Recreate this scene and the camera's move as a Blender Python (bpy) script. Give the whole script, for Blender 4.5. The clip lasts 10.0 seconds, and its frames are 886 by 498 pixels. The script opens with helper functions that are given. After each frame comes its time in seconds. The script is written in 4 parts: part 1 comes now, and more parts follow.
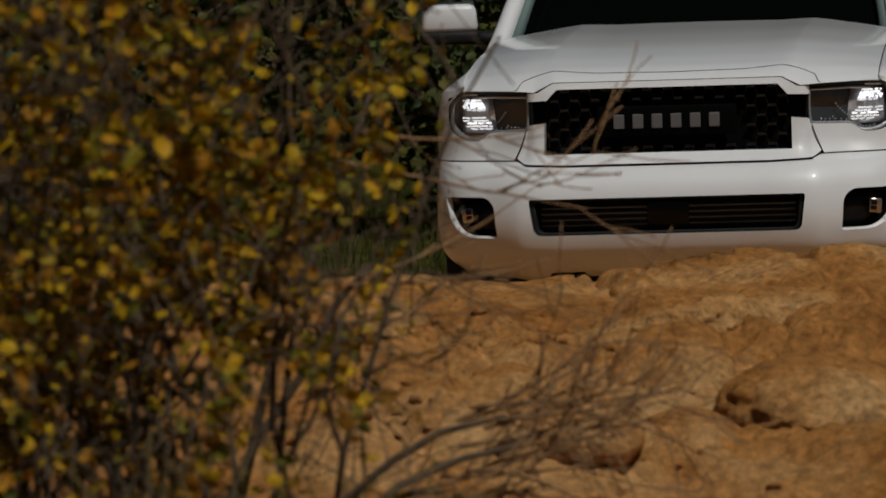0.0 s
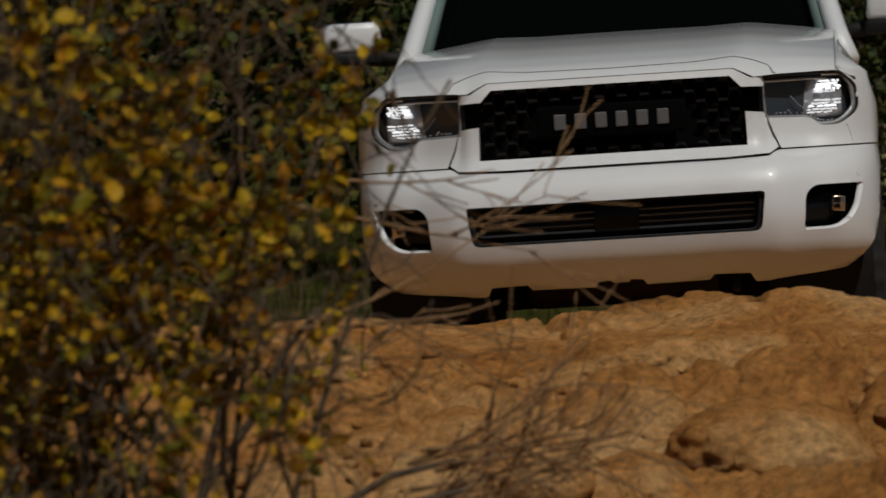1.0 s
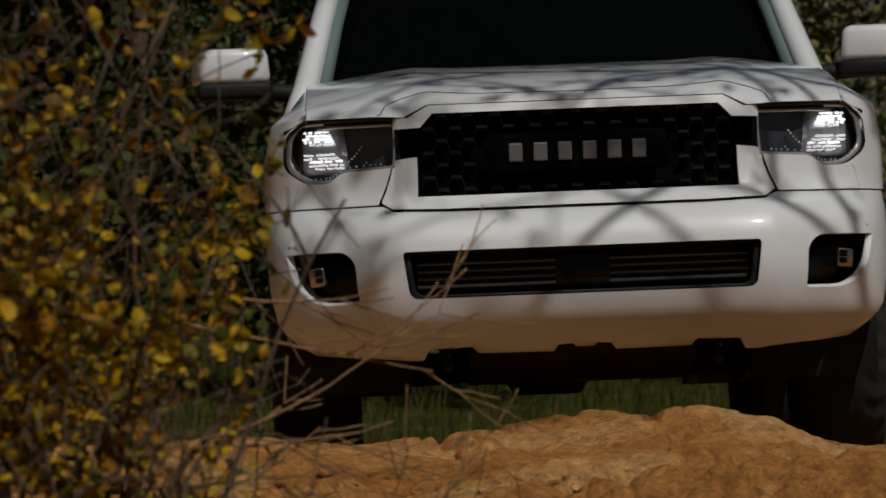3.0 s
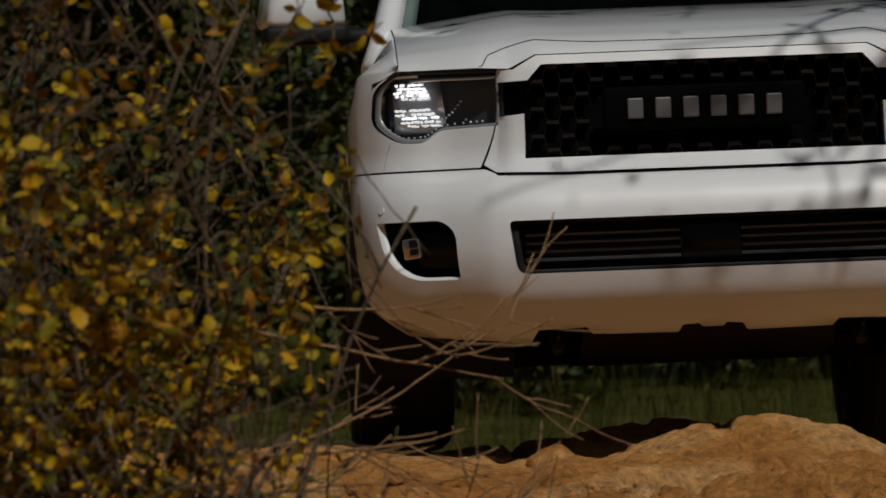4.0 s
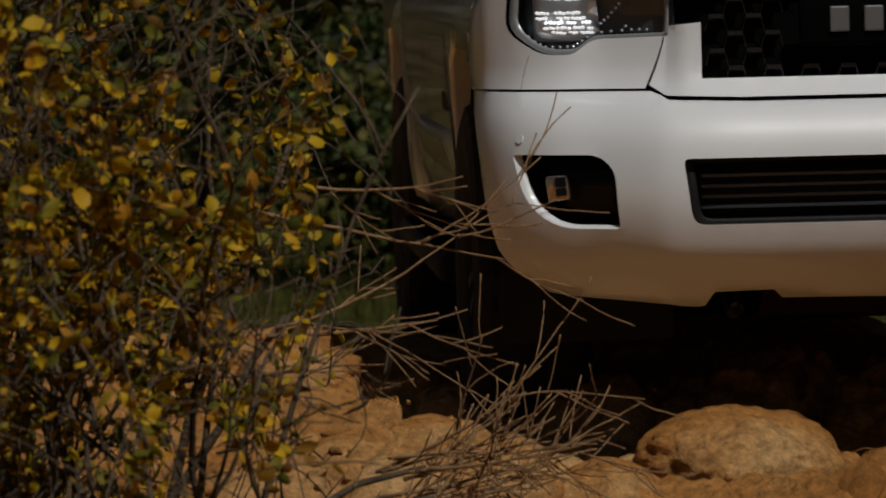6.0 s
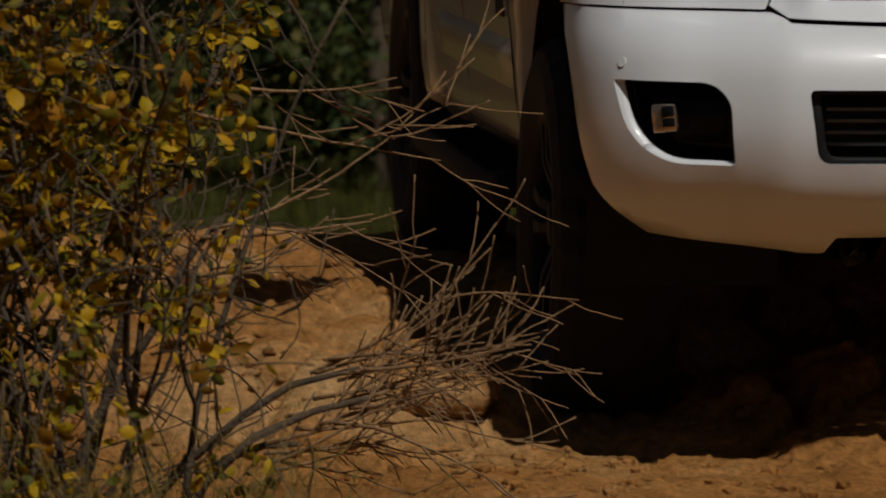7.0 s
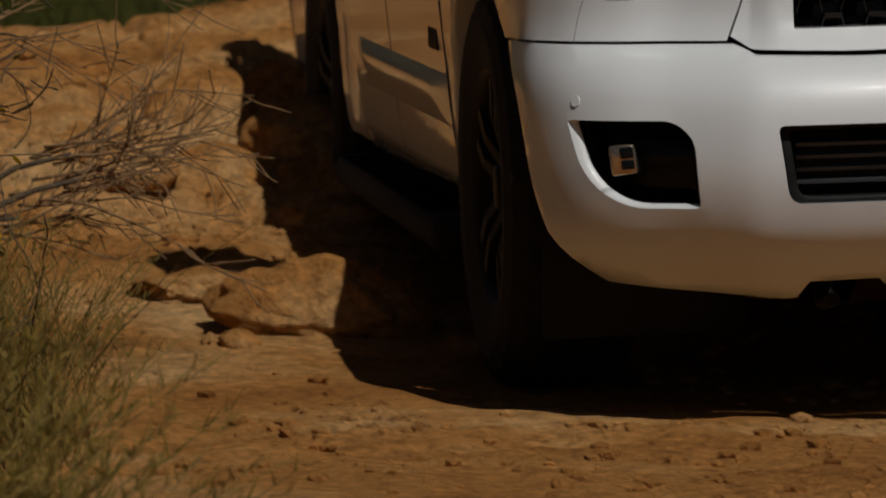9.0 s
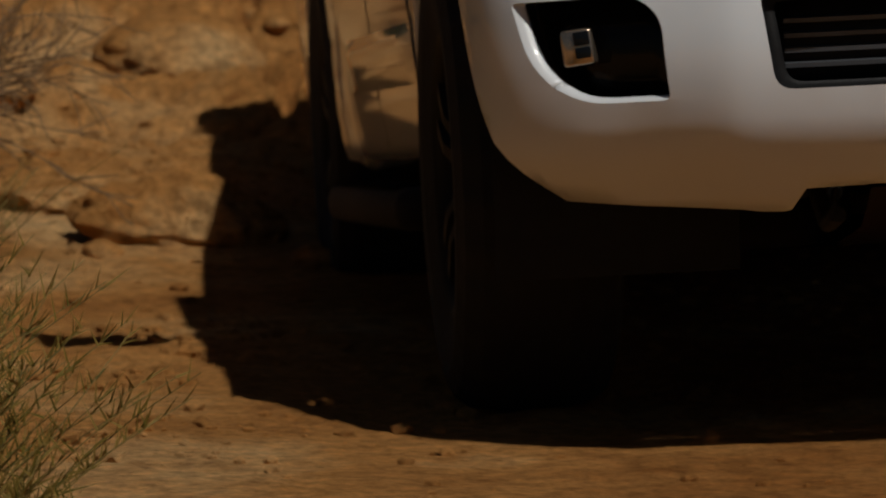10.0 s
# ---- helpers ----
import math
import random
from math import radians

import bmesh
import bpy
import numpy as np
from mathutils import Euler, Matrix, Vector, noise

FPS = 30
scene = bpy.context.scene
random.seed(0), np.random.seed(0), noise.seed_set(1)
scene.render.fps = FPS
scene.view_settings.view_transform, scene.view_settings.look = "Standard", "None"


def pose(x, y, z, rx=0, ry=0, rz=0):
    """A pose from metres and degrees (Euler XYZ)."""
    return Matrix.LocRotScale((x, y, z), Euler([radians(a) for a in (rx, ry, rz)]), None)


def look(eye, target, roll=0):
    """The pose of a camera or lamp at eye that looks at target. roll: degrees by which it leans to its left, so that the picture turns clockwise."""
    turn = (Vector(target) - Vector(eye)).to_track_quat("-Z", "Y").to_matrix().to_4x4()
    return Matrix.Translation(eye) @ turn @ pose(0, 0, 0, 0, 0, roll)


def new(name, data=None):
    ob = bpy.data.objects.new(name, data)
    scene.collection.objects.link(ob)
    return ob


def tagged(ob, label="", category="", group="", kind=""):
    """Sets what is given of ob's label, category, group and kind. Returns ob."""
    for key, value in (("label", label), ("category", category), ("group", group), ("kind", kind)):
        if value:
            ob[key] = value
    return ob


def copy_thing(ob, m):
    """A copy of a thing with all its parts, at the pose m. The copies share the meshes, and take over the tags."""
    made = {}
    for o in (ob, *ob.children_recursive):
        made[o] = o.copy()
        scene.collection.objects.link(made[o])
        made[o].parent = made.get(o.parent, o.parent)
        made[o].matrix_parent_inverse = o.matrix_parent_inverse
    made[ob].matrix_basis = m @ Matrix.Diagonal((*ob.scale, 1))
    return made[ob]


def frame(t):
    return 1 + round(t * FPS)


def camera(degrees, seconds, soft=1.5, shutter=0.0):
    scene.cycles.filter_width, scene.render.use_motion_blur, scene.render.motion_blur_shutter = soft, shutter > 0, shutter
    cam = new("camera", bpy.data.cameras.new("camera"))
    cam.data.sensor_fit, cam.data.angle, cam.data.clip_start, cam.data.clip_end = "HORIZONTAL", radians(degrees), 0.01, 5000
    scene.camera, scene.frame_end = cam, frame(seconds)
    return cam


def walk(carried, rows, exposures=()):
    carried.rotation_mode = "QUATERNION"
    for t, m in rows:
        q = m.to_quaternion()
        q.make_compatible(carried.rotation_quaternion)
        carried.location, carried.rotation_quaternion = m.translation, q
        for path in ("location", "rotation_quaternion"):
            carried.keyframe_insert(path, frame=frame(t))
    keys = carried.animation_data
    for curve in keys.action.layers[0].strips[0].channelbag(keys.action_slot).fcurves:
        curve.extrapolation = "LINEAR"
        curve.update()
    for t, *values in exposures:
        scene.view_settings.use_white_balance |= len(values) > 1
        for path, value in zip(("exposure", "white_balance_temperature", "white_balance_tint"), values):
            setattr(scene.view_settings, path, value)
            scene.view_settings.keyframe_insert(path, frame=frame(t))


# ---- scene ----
cam = camera(8.9656, 10.0, 1.6, 0.4)
CAMERA_ROWS = [
    (0, pose(-0.0000, -0.0000, 1.2000, 87.6465, 0, -0.0000)),
    (0.5, pose(0.0000, -0.0000, 1.2000, 87.9096, 0, 0.0458)),
    (1, pose(-0.0000, -0.0000, 1.2000, 88.0870, 0, -0.4985)),
    (1.5, pose(-0.0000, -0.0000, 1.2000, 88.5335, 0, -1.1631)),
    (2, pose(-0.0000, -0.0000, 1.2000, 88.8485, 0, -1.4897)),
    (2.2, pose(-0.0000, -0.0000, 1.2000, 88.9688, 0, -1.6157)),
    (3.3, pose(-0.0000, -0.0000, 1.2000, 89.3297, 0, -1.4897)),
    (3.5, pose(-0.0000, -0.0000, 1.2000, 89.3297, 0, -1.1402)),
    (4, pose(-0.0000, -0.0000, 1.2000, 89.3755, 0, -0.8480)),
    (4.5, pose(-0.0000, -0.0000, 1.2000, 89.4614, 0, -0.7620)),
    (5, pose(-0.0000, -0.0000, 1.2000, 89.2724, 0, -0.7678)),
    (5.5, pose(-0.0000, -0.0000, 1.2000, 88.6652, 0, -0.7792)),
    (5.7, pose(-0.0000, -0.0000, 1.2000, 88.4648, 0, -0.7792)),
    (6.8, pose(-0.0000, -0.0000, 1.2000, 87.3434, 0, -1.2834)),
    (7, pose(-0.0000, -0.0000, 1.2000, 87.1605, 0, -1.4897)),
    (7.5, pose(-0.0201, -0.4988, 1.2288, 86.7034, 0, -2.3090)),
    (8, pose(-0.0573, -0.9960, 1.2679, 86.1042, 0, -3.2945)),
    (8.5, pose(-0.1141, -1.4908, 1.3199, 85.4147, 0, -4.3774)),
    (9, pose(-0.1745, -1.9341, 1.3771, 84.7890, 0, -5.1566)),
    (9.5, pose(-0.2478, -2.3241, 1.4442, 84.0342, 0, -6.0848)),
    (10, pose(-0.3234, -2.6140, 1.4913, 83.6887, 0, -7.0531)),
]
walk(cam, CAMERA_ROWS)
# seconds; place of the ground under the front axle; yaw, pitch, roll in degrees
CAR_ROWS = [
    (0, 1.068, 23.882, -0.214, -8.18, 1.50, -1.75),
    (0.5, 0.956, 23.012, -0.206, -5.84, 0.16, -1.33),
    (1, 0.957, 22.199, -0.049, -4.70, -0.84, -3.63),
    (1.5, 0.939, 21.305, 0.044, -2.91, -2.59, -3.73),
    (2, 0.947, 20.477, 0.191, -1.46, -3.83, -2.03),
    (2.2, 0.958, 20.179, 0.216, -1.22, -3.58, -2.27),
    (3.3, 0.968, 18.083, 0.273, -0.41, -1.11, -2.20),
    (3.5, 0.990, 17.724, 0.343, -0.09, -0.31, -2.52),
    (4, 1.001, 16.705, 0.394, 0.51, -1.30, -2.19),
    (4.5, 1.045, 15.800, 0.420, 1.30, -1.45, -1.32),
    (5, 1.085, 15.048, 0.383, 1.49, -0.80, -1.04),
    (5.5, 1.150, 14.211, 0.443, 2.00, 0.12, 1.12),
    (5.7, 1.190, 13.990, 0.398, 2.25, 0.52, -1.20),
    (6.8, 1.459, 12.661, 0.252, 3.75, 2.89, -1.56),
    (7, 1.516, 12.377, 0.282, 4.39, 2.25, 0.12),
    (7.5, 1.665, 11.772, 0.122, 5.23, 4.47, -3.06),
    (8, 1.792, 11.270, 0.048, 5.07, 1.74, -4.09),
    (8.5, 1.905, 10.534, -0.015, 3.52, 2.93, 0.85),
    (9, 1.954, 9.591, -0.058, 2.20, -0.11, -1.50),
    (9.5, 1.941, 8.298, 0.019, -0.62, -3.18, 1.76),
    (10, 1.878, 6.969, 0.138, -1.92, -5.41, -2.41),
]

# ---------------------------------------------------------------- light
SUN_WAY = Vector((0.28, -0.62, 1.0)).normalized()
world = bpy.data.worlds.new("sky")
scene.world = world
world.use_nodes = True
sky = world.node_tree.nodes.new("ShaderNodeTexSky")
sky.sky_type, sky.sun_disc = "NISHITA", False
sky.sun_elevation, sky.sun_rotation = math.asin(SUN_WAY.z), math.atan2(SUN_WAY.x, SUN_WAY.y)
world.node_tree.links.new(sky.outputs["Color"], world.node_tree.nodes["Background"].inputs["Color"])
world.node_tree.nodes["Background"].inputs["Strength"].default_value = 0.019
sun = new("sun", bpy.data.lights.new("sun", "SUN"))
sun.data.energy, sun.data.angle, sun.data.color = 4.6, radians(0.53), (1.0, 0.965, 0.91)
sun.matrix_world = look(SUN_WAY * 50, (0, 0, 0))
scene.view_settings.exposure = -1.0


def mat(name, base, rough=0.5, metal=0.0, coat=0.0, second=None, scale=8.0, bump=0.0, bump_scale=60.0, emission=None, strength=0.0):
    m = bpy.data.materials.new(name)
    m.use_nodes = True
    nt = m.node_tree
    b = nt.nodes["Principled BSDF"]
    b.inputs["Base Color"].default_value = (*base, 1)
    b.inputs["Roughness"].default_value = rough
    b.inputs["Metallic"].default_value = metal
    b.inputs["Coat Weight"].default_value = coat
    b.inputs["Coat Roughness"].default_value = 0.04
    tc = nt.nodes.new("ShaderNodeTexCoord")
    if second:
        n = nt.nodes.new("ShaderNodeTexNoise")
        n.inputs["Scale"].default_value, n.inputs["Detail"].default_value = scale, 8
        nt.links.new(tc.outputs["Object"], n.inputs["Vector"])
        r = nt.nodes.new("ShaderNodeValToRGB")
        r.color_ramp.elements[0].position, r.color_ramp.elements[1].position = 0.35, 0.68
        r.color_ramp.elements[0].color, r.color_ramp.elements[1].color = (*base, 1), (*second, 1)
        nt.links.new(n.outputs["Fac"], r.inputs["Fac"])
        nt.links.new(r.outputs["Color"], b.inputs["Base Color"])
    if bump:
        n2 = nt.nodes.new("ShaderNodeTexNoise")
        n2.inputs["Scale"].default_value, n2.inputs["Detail"].default_value = bump_scale, 10
        nt.links.new(tc.outputs["Object"], n2.inputs["Vector"])
        bp = nt.nodes.new("ShaderNodeBump")
        bp.inputs["Strength"].default_value, bp.inputs["Distance"].default_value = bump, 0.02
        nt.links.new(n2.outputs["Fac"], bp.inputs["Height"])
        nt.links.new(bp.outputs["Normal"], b.inputs["Normal"])
    if emission:
        b.inputs["Emission Color"].default_value = (*emission, 1)
        b.inputs["Emission Strength"].default_value = strength
    return m


def leaf_mat(name, tints):
    m = mat(name, tints[0], 0.6)
    nt = m.node_tree
    b = nt.nodes["Principled BSDF"]
    b.inputs["Specular IOR Level"].default_value = 0.2
    g = nt.nodes.new("ShaderNodeNewGeometry")
    r = nt.nodes.new("ShaderNodeValToRGB")
    r.color_ramp.elements[0].color, r.color_ramp.elements[1].color = (*tints[0], 1), (*tints[-1], 1)
    for i, c in enumerate(tints[1:-1], 1):
        r.color_ramp.elements.new(i / (len(tints) - 1)).color = (*c, 1)
    nt.links.new(g.outputs["Random Per Island"], r.inputs["Fac"])
    nt.links.new(r.outputs["Color"], b.inputs["Base Color"])
    t = nt.nodes.new("ShaderNodeBsdfTranslucent")
    nt.links.new(r.outputs["Color"], t.inputs["Color"])
    mix = nt.nodes.new("ShaderNodeMixShader")
    mix.inputs["Fac"].default_value = 0.3
    nt.links.new(b.outputs["BSDF"], mix.inputs[1])
    nt.links.new(t.outputs["BSDF"], mix.inputs[2])
    nt.links.new(mix.outputs["Shader"], nt.nodes["Material Output"].inputs["Surface"])
    return m


def ground_mat():
    m = bpy.data.materials.new("dry_orange_earth")
    m.use_nodes = True
    nt = m.node_tree
    b = nt.nodes["Principled BSDF"]
    b.inputs["Roughness"].default_value = 0.95
    b.inputs["Specular IOR Level"].default_value = 0.06
    tc = nt.nodes.new("ShaderNodeTexCoord")

    def noise_node(scale, detail=10, rough=0.6):
        n = nt.nodes.new("ShaderNodeTexNoise")
        n.inputs["Scale"].default_value, n.inputs["Detail"].default_value, n.inputs["Roughness"].default_value = scale, detail, rough
        nt.links.new(tc.outputs["Object"], n.inputs["Vector"])
        return n

    def ramp(src, stops):
        r = nt.nodes.new("ShaderNodeValToRGB")
        e = r.color_ramp.elements
        e[0].position, e[0].color = stops[0][0], (*stops[0][1], 1)
        e[1].position, e[1].color = stops[-1][0], (*stops[-1][1], 1)
        for p, c in stops[1:-1]:
            e.new(p).color = (*c, 1)
        nt.links.new(src, r.inputs["Fac"])
        return r

    def mix(kind, fac, a, c):
        x = nt.nodes.new("ShaderNodeMix")
        x.data_type, x.blend_type = "RGBA", kind
        x.inputs["Factor"].default_value = fac
        nt.links.new(a, x.inputs[6]), nt.links.new(c, x.inputs[7])
        return x.outputs[2]

    big = ramp(noise_node(1.3).outputs["Fac"], EARTH)
    fine = ramp(noise_node(28, 12, 0.75).outputs["Fac"], [(0.3, (0.38, 0.33, 0.28)), (0.5, (0.95, 0.95, 0.95)), (0.7, (1.55, 1.5, 1.4))])
    spots = ramp(noise_node(9, 6).outputs["Fac"], [(0.3, (0.62, 0.55, 0.5)), (0.42, (1, 1, 1)), (0.62, (1, 1, 1)), (0.72, (1.2, 1.2, 1.15))])
    col = mix("MULTIPLY", 0.85, big.outputs["Color"], fine.outputs["Color"])
    col = mix("MULTIPLY", 0.8, col, spots.outputs["Color"])
    # grass takes over beyond the rocky crest
    sep = nt.nodes.new("ShaderNodeSeparateXYZ")
    nt.links.new(tc.outputs["Object"], sep.inputs[0])
    wob = nt.nodes.new("ShaderNodeMath")
    wob.operation = "MULTIPLY_ADD"
    nt.links.new(noise_node(0.5).outputs["Fac"], wob.inputs[0])
    wob.inputs[1].default_value = 14
    nt.links.new(sep.outputs["Y"], wob.inputs[2])
    mr = nt.nodes.new("ShaderNodeMapRange")
    mr.inputs["From Min"].default_value, mr.inputs["From Max"].default_value = 32, 37
    nt.links.new(wob.outputs[0], mr.inputs["Value"])
    grass = ramp(noise_node(3).outputs["Fac"], [(0.3, (0.03, 0.036, 0.006)), (0.5, (0.06, 0.065, 0.012)), (0.7, (0.13, 0.11, 0.03))])
    mx = nt.nodes.new("ShaderNodeMix")
    mx.data_type = "RGBA"
    nt.links.new(mr.outputs["Result"], mx.inputs["Factor"])
    nt.links.new(col, mx.inputs[6]), nt.links.new(grass.outputs["Color"], mx.inputs[7])
    nt.links.new(mx.outputs[2], b.inputs["Base Color"])
    vor = nt.nodes.new("ShaderNodeTexVoronoi")
    vor.feature = "DISTANCE_TO_EDGE"
    vor.inputs["Scale"].default_value = 11
    warp = mix("LINEAR_LIGHT", 0.12, tc.outputs["Object"], noise_node(7, 6).outputs["Color"])
    nt.links.new(warp, vor.inputs["Vector"])
    cr = ramp(vor.outputs["Distance"], [(0.0, (0, 0, 0)), (0.12, (1, 1, 1))])
    bq = nt.nodes.new("ShaderNodeBump")
    bq.inputs["Strength"].default_value, bq.inputs["Distance"].default_value = 0.55, 0.012
    nt.links.new(cr.outputs["Color"], bq.inputs["Height"])
    bp = nt.nodes.new("ShaderNodeBump")
    nt.links.new(bq.outputs["Normal"], bp.inputs["Normal"])
    bp.inputs["Strength"].default_value, bp.inputs["Distance"].default_value = 1.0, 0.036
    nt.links.new(noise_node(26, 14, 0.74).outputs["Fac"], bp.inputs["Height"])
    nt.links.new(bp.outputs["Normal"], b.inputs["Normal"])
    return m


EARTH = [(0.3, (0.42, 0.168, 0.042)), (0.5, (0.61, 0.283, 0.083)), (0.66, (0.79, 0.475, 0.205))]
M_EARTH = ground_mat()
M_PAINT = mat("white_car_paint", (0.66, 0.68, 0.69), 0.42, 0, 1.0)
# Black plastic, rubber and rims are coloured darker to deepen the car's shadow.
M_BLACK = mat("black_textured_plastic", (0.007, 0.007, 0.0075), 0.6, 0, 0, (0.011, 0.011, 0.011), 30, 0.15, 300)
M_GLOSS = mat("gloss_black_plastic", (0.006, 0.007, 0.008), 0.12)
M_RUBBER = mat("shade_darkened_rubber", (0.005, 0.0049, 0.0047), 0.9, 0, 0, (0.009, 0.0075, 0.006), 6, 0.2, 80)
M_RIM = mat("shade_darkened_alloy", (0.006, 0.006, 0.006), 0.6, 0.0, 0, (0.012, 0.010, 0.008), 9)
# Hardly any diffuse or specular: the darkness of recesses is in the colour.
M_VOID = mat("recess_black", (0.0025, 0.0025, 0.0025), 0.9)
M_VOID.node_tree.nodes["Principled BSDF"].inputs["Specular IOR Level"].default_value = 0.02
M_CHROME = mat("chrome", (0.8, 0.8, 0.8), 0.08, 1.0)
M_SILVER = mat("silver_emblem", (0.115, 0.116, 0.12), 0.5, 0.2)
M_MESH = mat("satin_black_mesh", (0.006, 0.006, 0.0065), 0.35)
for m in (M_BLACK, M_GLOSS, M_RIM):
    m.node_tree.nodes["Principled BSDF"].inputs["Specular IOR Level"].default_value = 0.2
# Black base and tiny specular stand in for reflections of dark trees.
M_GLASS_DARK = mat("dark_dulled_glass", (0.0015, 0.002, 0.0018), 0.03)
M_GLASS_DARK.node_tree.nodes["Principled BSDF"].inputs["Specular IOR Level"].default_value = 0.02
M_SMOKE = mat("smoked_housing", (0.035, 0.042, 0.05), 0.25, 0.1, 0.6)
M_BEZEL = mat("grey_lamp_bezel", (0.26, 0.27, 0.28), 0.35, 0.3)
M_LED_DIM = mat("dim_led_lens", (0.7, 0.7, 0.7), 0.1, 0, 0, emission=(0.95, 0.97, 1.0), strength=0.85)
M_GREY = mat("grey_plastic", (0.06, 0.064, 0.07), 0.45)
M_LED = mat("lit_led_lens", (0.9, 0.9, 0.9), 0.1, 0, 0, emission=(0.95, 0.97, 1.0), strength=1.8)
M_CLEAR = mat("clear_led_lens", (0.55, 0.56, 0.58), 0.15, 0.6)
# Silver lamp chrome; the bronze paints in the orange ground's reflection.
M_WARM_CHROME = mat("chrome_ground_reflection", (0.50, 0.40, 0.30), 0.2, 0.9)
# Underside colour is taken near black, with the shade under the car included.
M_UNDER = mat("shade_darkened_underbody", (0.006, 0.006, 0.006), 0.85, 0.1, 0, (0.012, 0.009, 0.007), 5)
M_SKID = mat("dark_red_skid_plate", (0.014, 0.004, 0.0035), 0.6, 0.1, 0, (0.009, 0.005, 0.0045), 7)
M_INTERIOR = mat("teal_interior_trim", (0.10, 0.15, 0.14), 0.7)
M_SEAM = mat("panel_gap", (0.01, 0.01, 0.01), 0.8)
M_BARK = mat("grey_brown_bark", (0.050, 0.034, 0.019), 0.9, 0, 0, (0.115, 0.078, 0.043), 25, 0.5, 120)
M_TWIG = mat("dry_tan_twig", (0.19, 0.10, 0.04), 0.85, 0, 0, (0.30, 0.18, 0.083), 18, 0.4, 150)
M_LEAF = leaf_mat("yellowing_leaves", [(0.055, 0.065, 0.008), (0.17, 0.145, 0.010), (0.38, 0.25, 0.008), (0.54, 0.34, 0.010), (0.42, 0.19, 0.010), (0.10, 0.06, 0.012)])
M_DARKLEAF = leaf_mat("dark_green_leaves", [(0.02, 0.035, 0.01), (0.04, 0.06, 0.014), (0.07, 0.085, 0.02), (0.12, 0.10, 0.02)])
# Olive leaves lightened to paint in the bright haze on the right.
M_HAZELEAF = leaf_mat("haze_paled_olive_leaves", [(0.10, 0.105, 0.03), (0.20, 0.185, 0.06), (0.30, 0.26, 0.11), (0.16, 0.16, 0.06)])
M_DRY = leaf_mat("dry_grass_blades", [(0.12, 0.10, 0.025), (0.22, 0.16, 0.045), (0.34, 0.24, 0.08), (0.15, 0.125, 0.03)])
M_WEED = leaf_mat("olive_weed_stems", [(0.10, 0.080, 0.012), (0.19, 0.135, 0.022), (0.31, 0.20, 0.05), (0.16, 0.112, 0.02)])
M_GREENGRASS = leaf_mat("green_grass_blades", [(0.016, 0.022, 0.003), (0.034, 0.038, 0.004), (0.065, 0.06, 0.007), (0.10, 0.078, 0.014)])


# ---------------------------------------------------------------- mesh helpers
def finish(name, bm, material, parent=None, label="", smooth=True):
    me = bpy.data.meshes.new(name)
    bm.normal_update()
    bm.to_mesh(me)
    bm.free()
    me.materials.append(material)
    if smooth:
        me.polygons.foreach_set("use_smooth", [True] * len(me.polygons))
    ob = new(name, me)
    if parent:
        ob.parent = parent
    if label:
        tagged(ob, label)
    return ob


def part(name, bm, material, parent, label="", smooth=True):
    return finish(name, bm, material, parent, label, smooth)


def sharp(ob, degrees=35):
    """Keeps edges crisp where faces meet at more than the angle."""
    bm = bmesh.new()
    bm.from_mesh(ob.data)
    for e in bm.edges:
        if len(e.link_faces) == 2 and e.calc_face_angle(0) > radians(degrees):
            e.smooth = False
    bm.to_mesh(ob.data)
    bm.free()
    return ob


def box(bm, x0, x1, y0, y1, z0, z1, bevel=0.0, m=None):
    r = bmesh.ops.create_cube(bm, size=1)
    vs = r["verts"]
    for v in vs:
        v.co = Vector((x0 + (v.co.x + .5) * (x1 - x0), y0 + (v.co.y + .5) * (y1 - y0), z0 + (v.co.z + .5) * (z1 - z0)))
    if bevel:
        es = list({e for v in vs for e in v.link_edges})
        bmesh.ops.bevel(bm, geom=es, offset=bevel, segments=2, affect="EDGES", profile=0.5)
    if m:
        bmesh.ops.transform(bm, matrix=m, verts=[v for v in bm.verts])
    return bm


def inside(p, poly):
    x, y = p
    c = False
    for (ax, ay), (bx, by) in zip(poly, poly[1:] + poly[:1]):
        if (ay > y) != (by > y) and x < (bx - ax) * (y - ay) / (by - ay) + ax:
            c = not c
    return c


def dense(poly, step):
    out = []
    for a, b in zip(poly, poly[1:] + poly[:1]):
        n = max(1, int(math.dist(a, b) / step))
        out += [(a[0] + (b[0] - a[0]) * i / n, a[1] + (b[1] - a[1]) * i / n) for i in range(n)]
    return out


def rounded(poly, radii):
    """The polygon with its corners rounded; radii: one number or one for each corner."""
    if not isinstance(radii, (list, tuple)):
        radii = [radii] * len(poly)
    out = []
    for i, p in enumerate(poly):
        r = radii[i]
        if r <= 0:
            out.append(p)
            continue
        p, a, b = Vector(p), Vector(poly[i - 1]), Vector(poly[(i + 1) % len(poly)])
        s, e = p + (a - p).normalized() * r, p + (b - p).normalized() * r
        for k in range(6):
            t = k / 5
            out.append(tuple(s * (1 - t) ** 2 + p * 2 * t * (1 - t) + e * t * t))
    return out


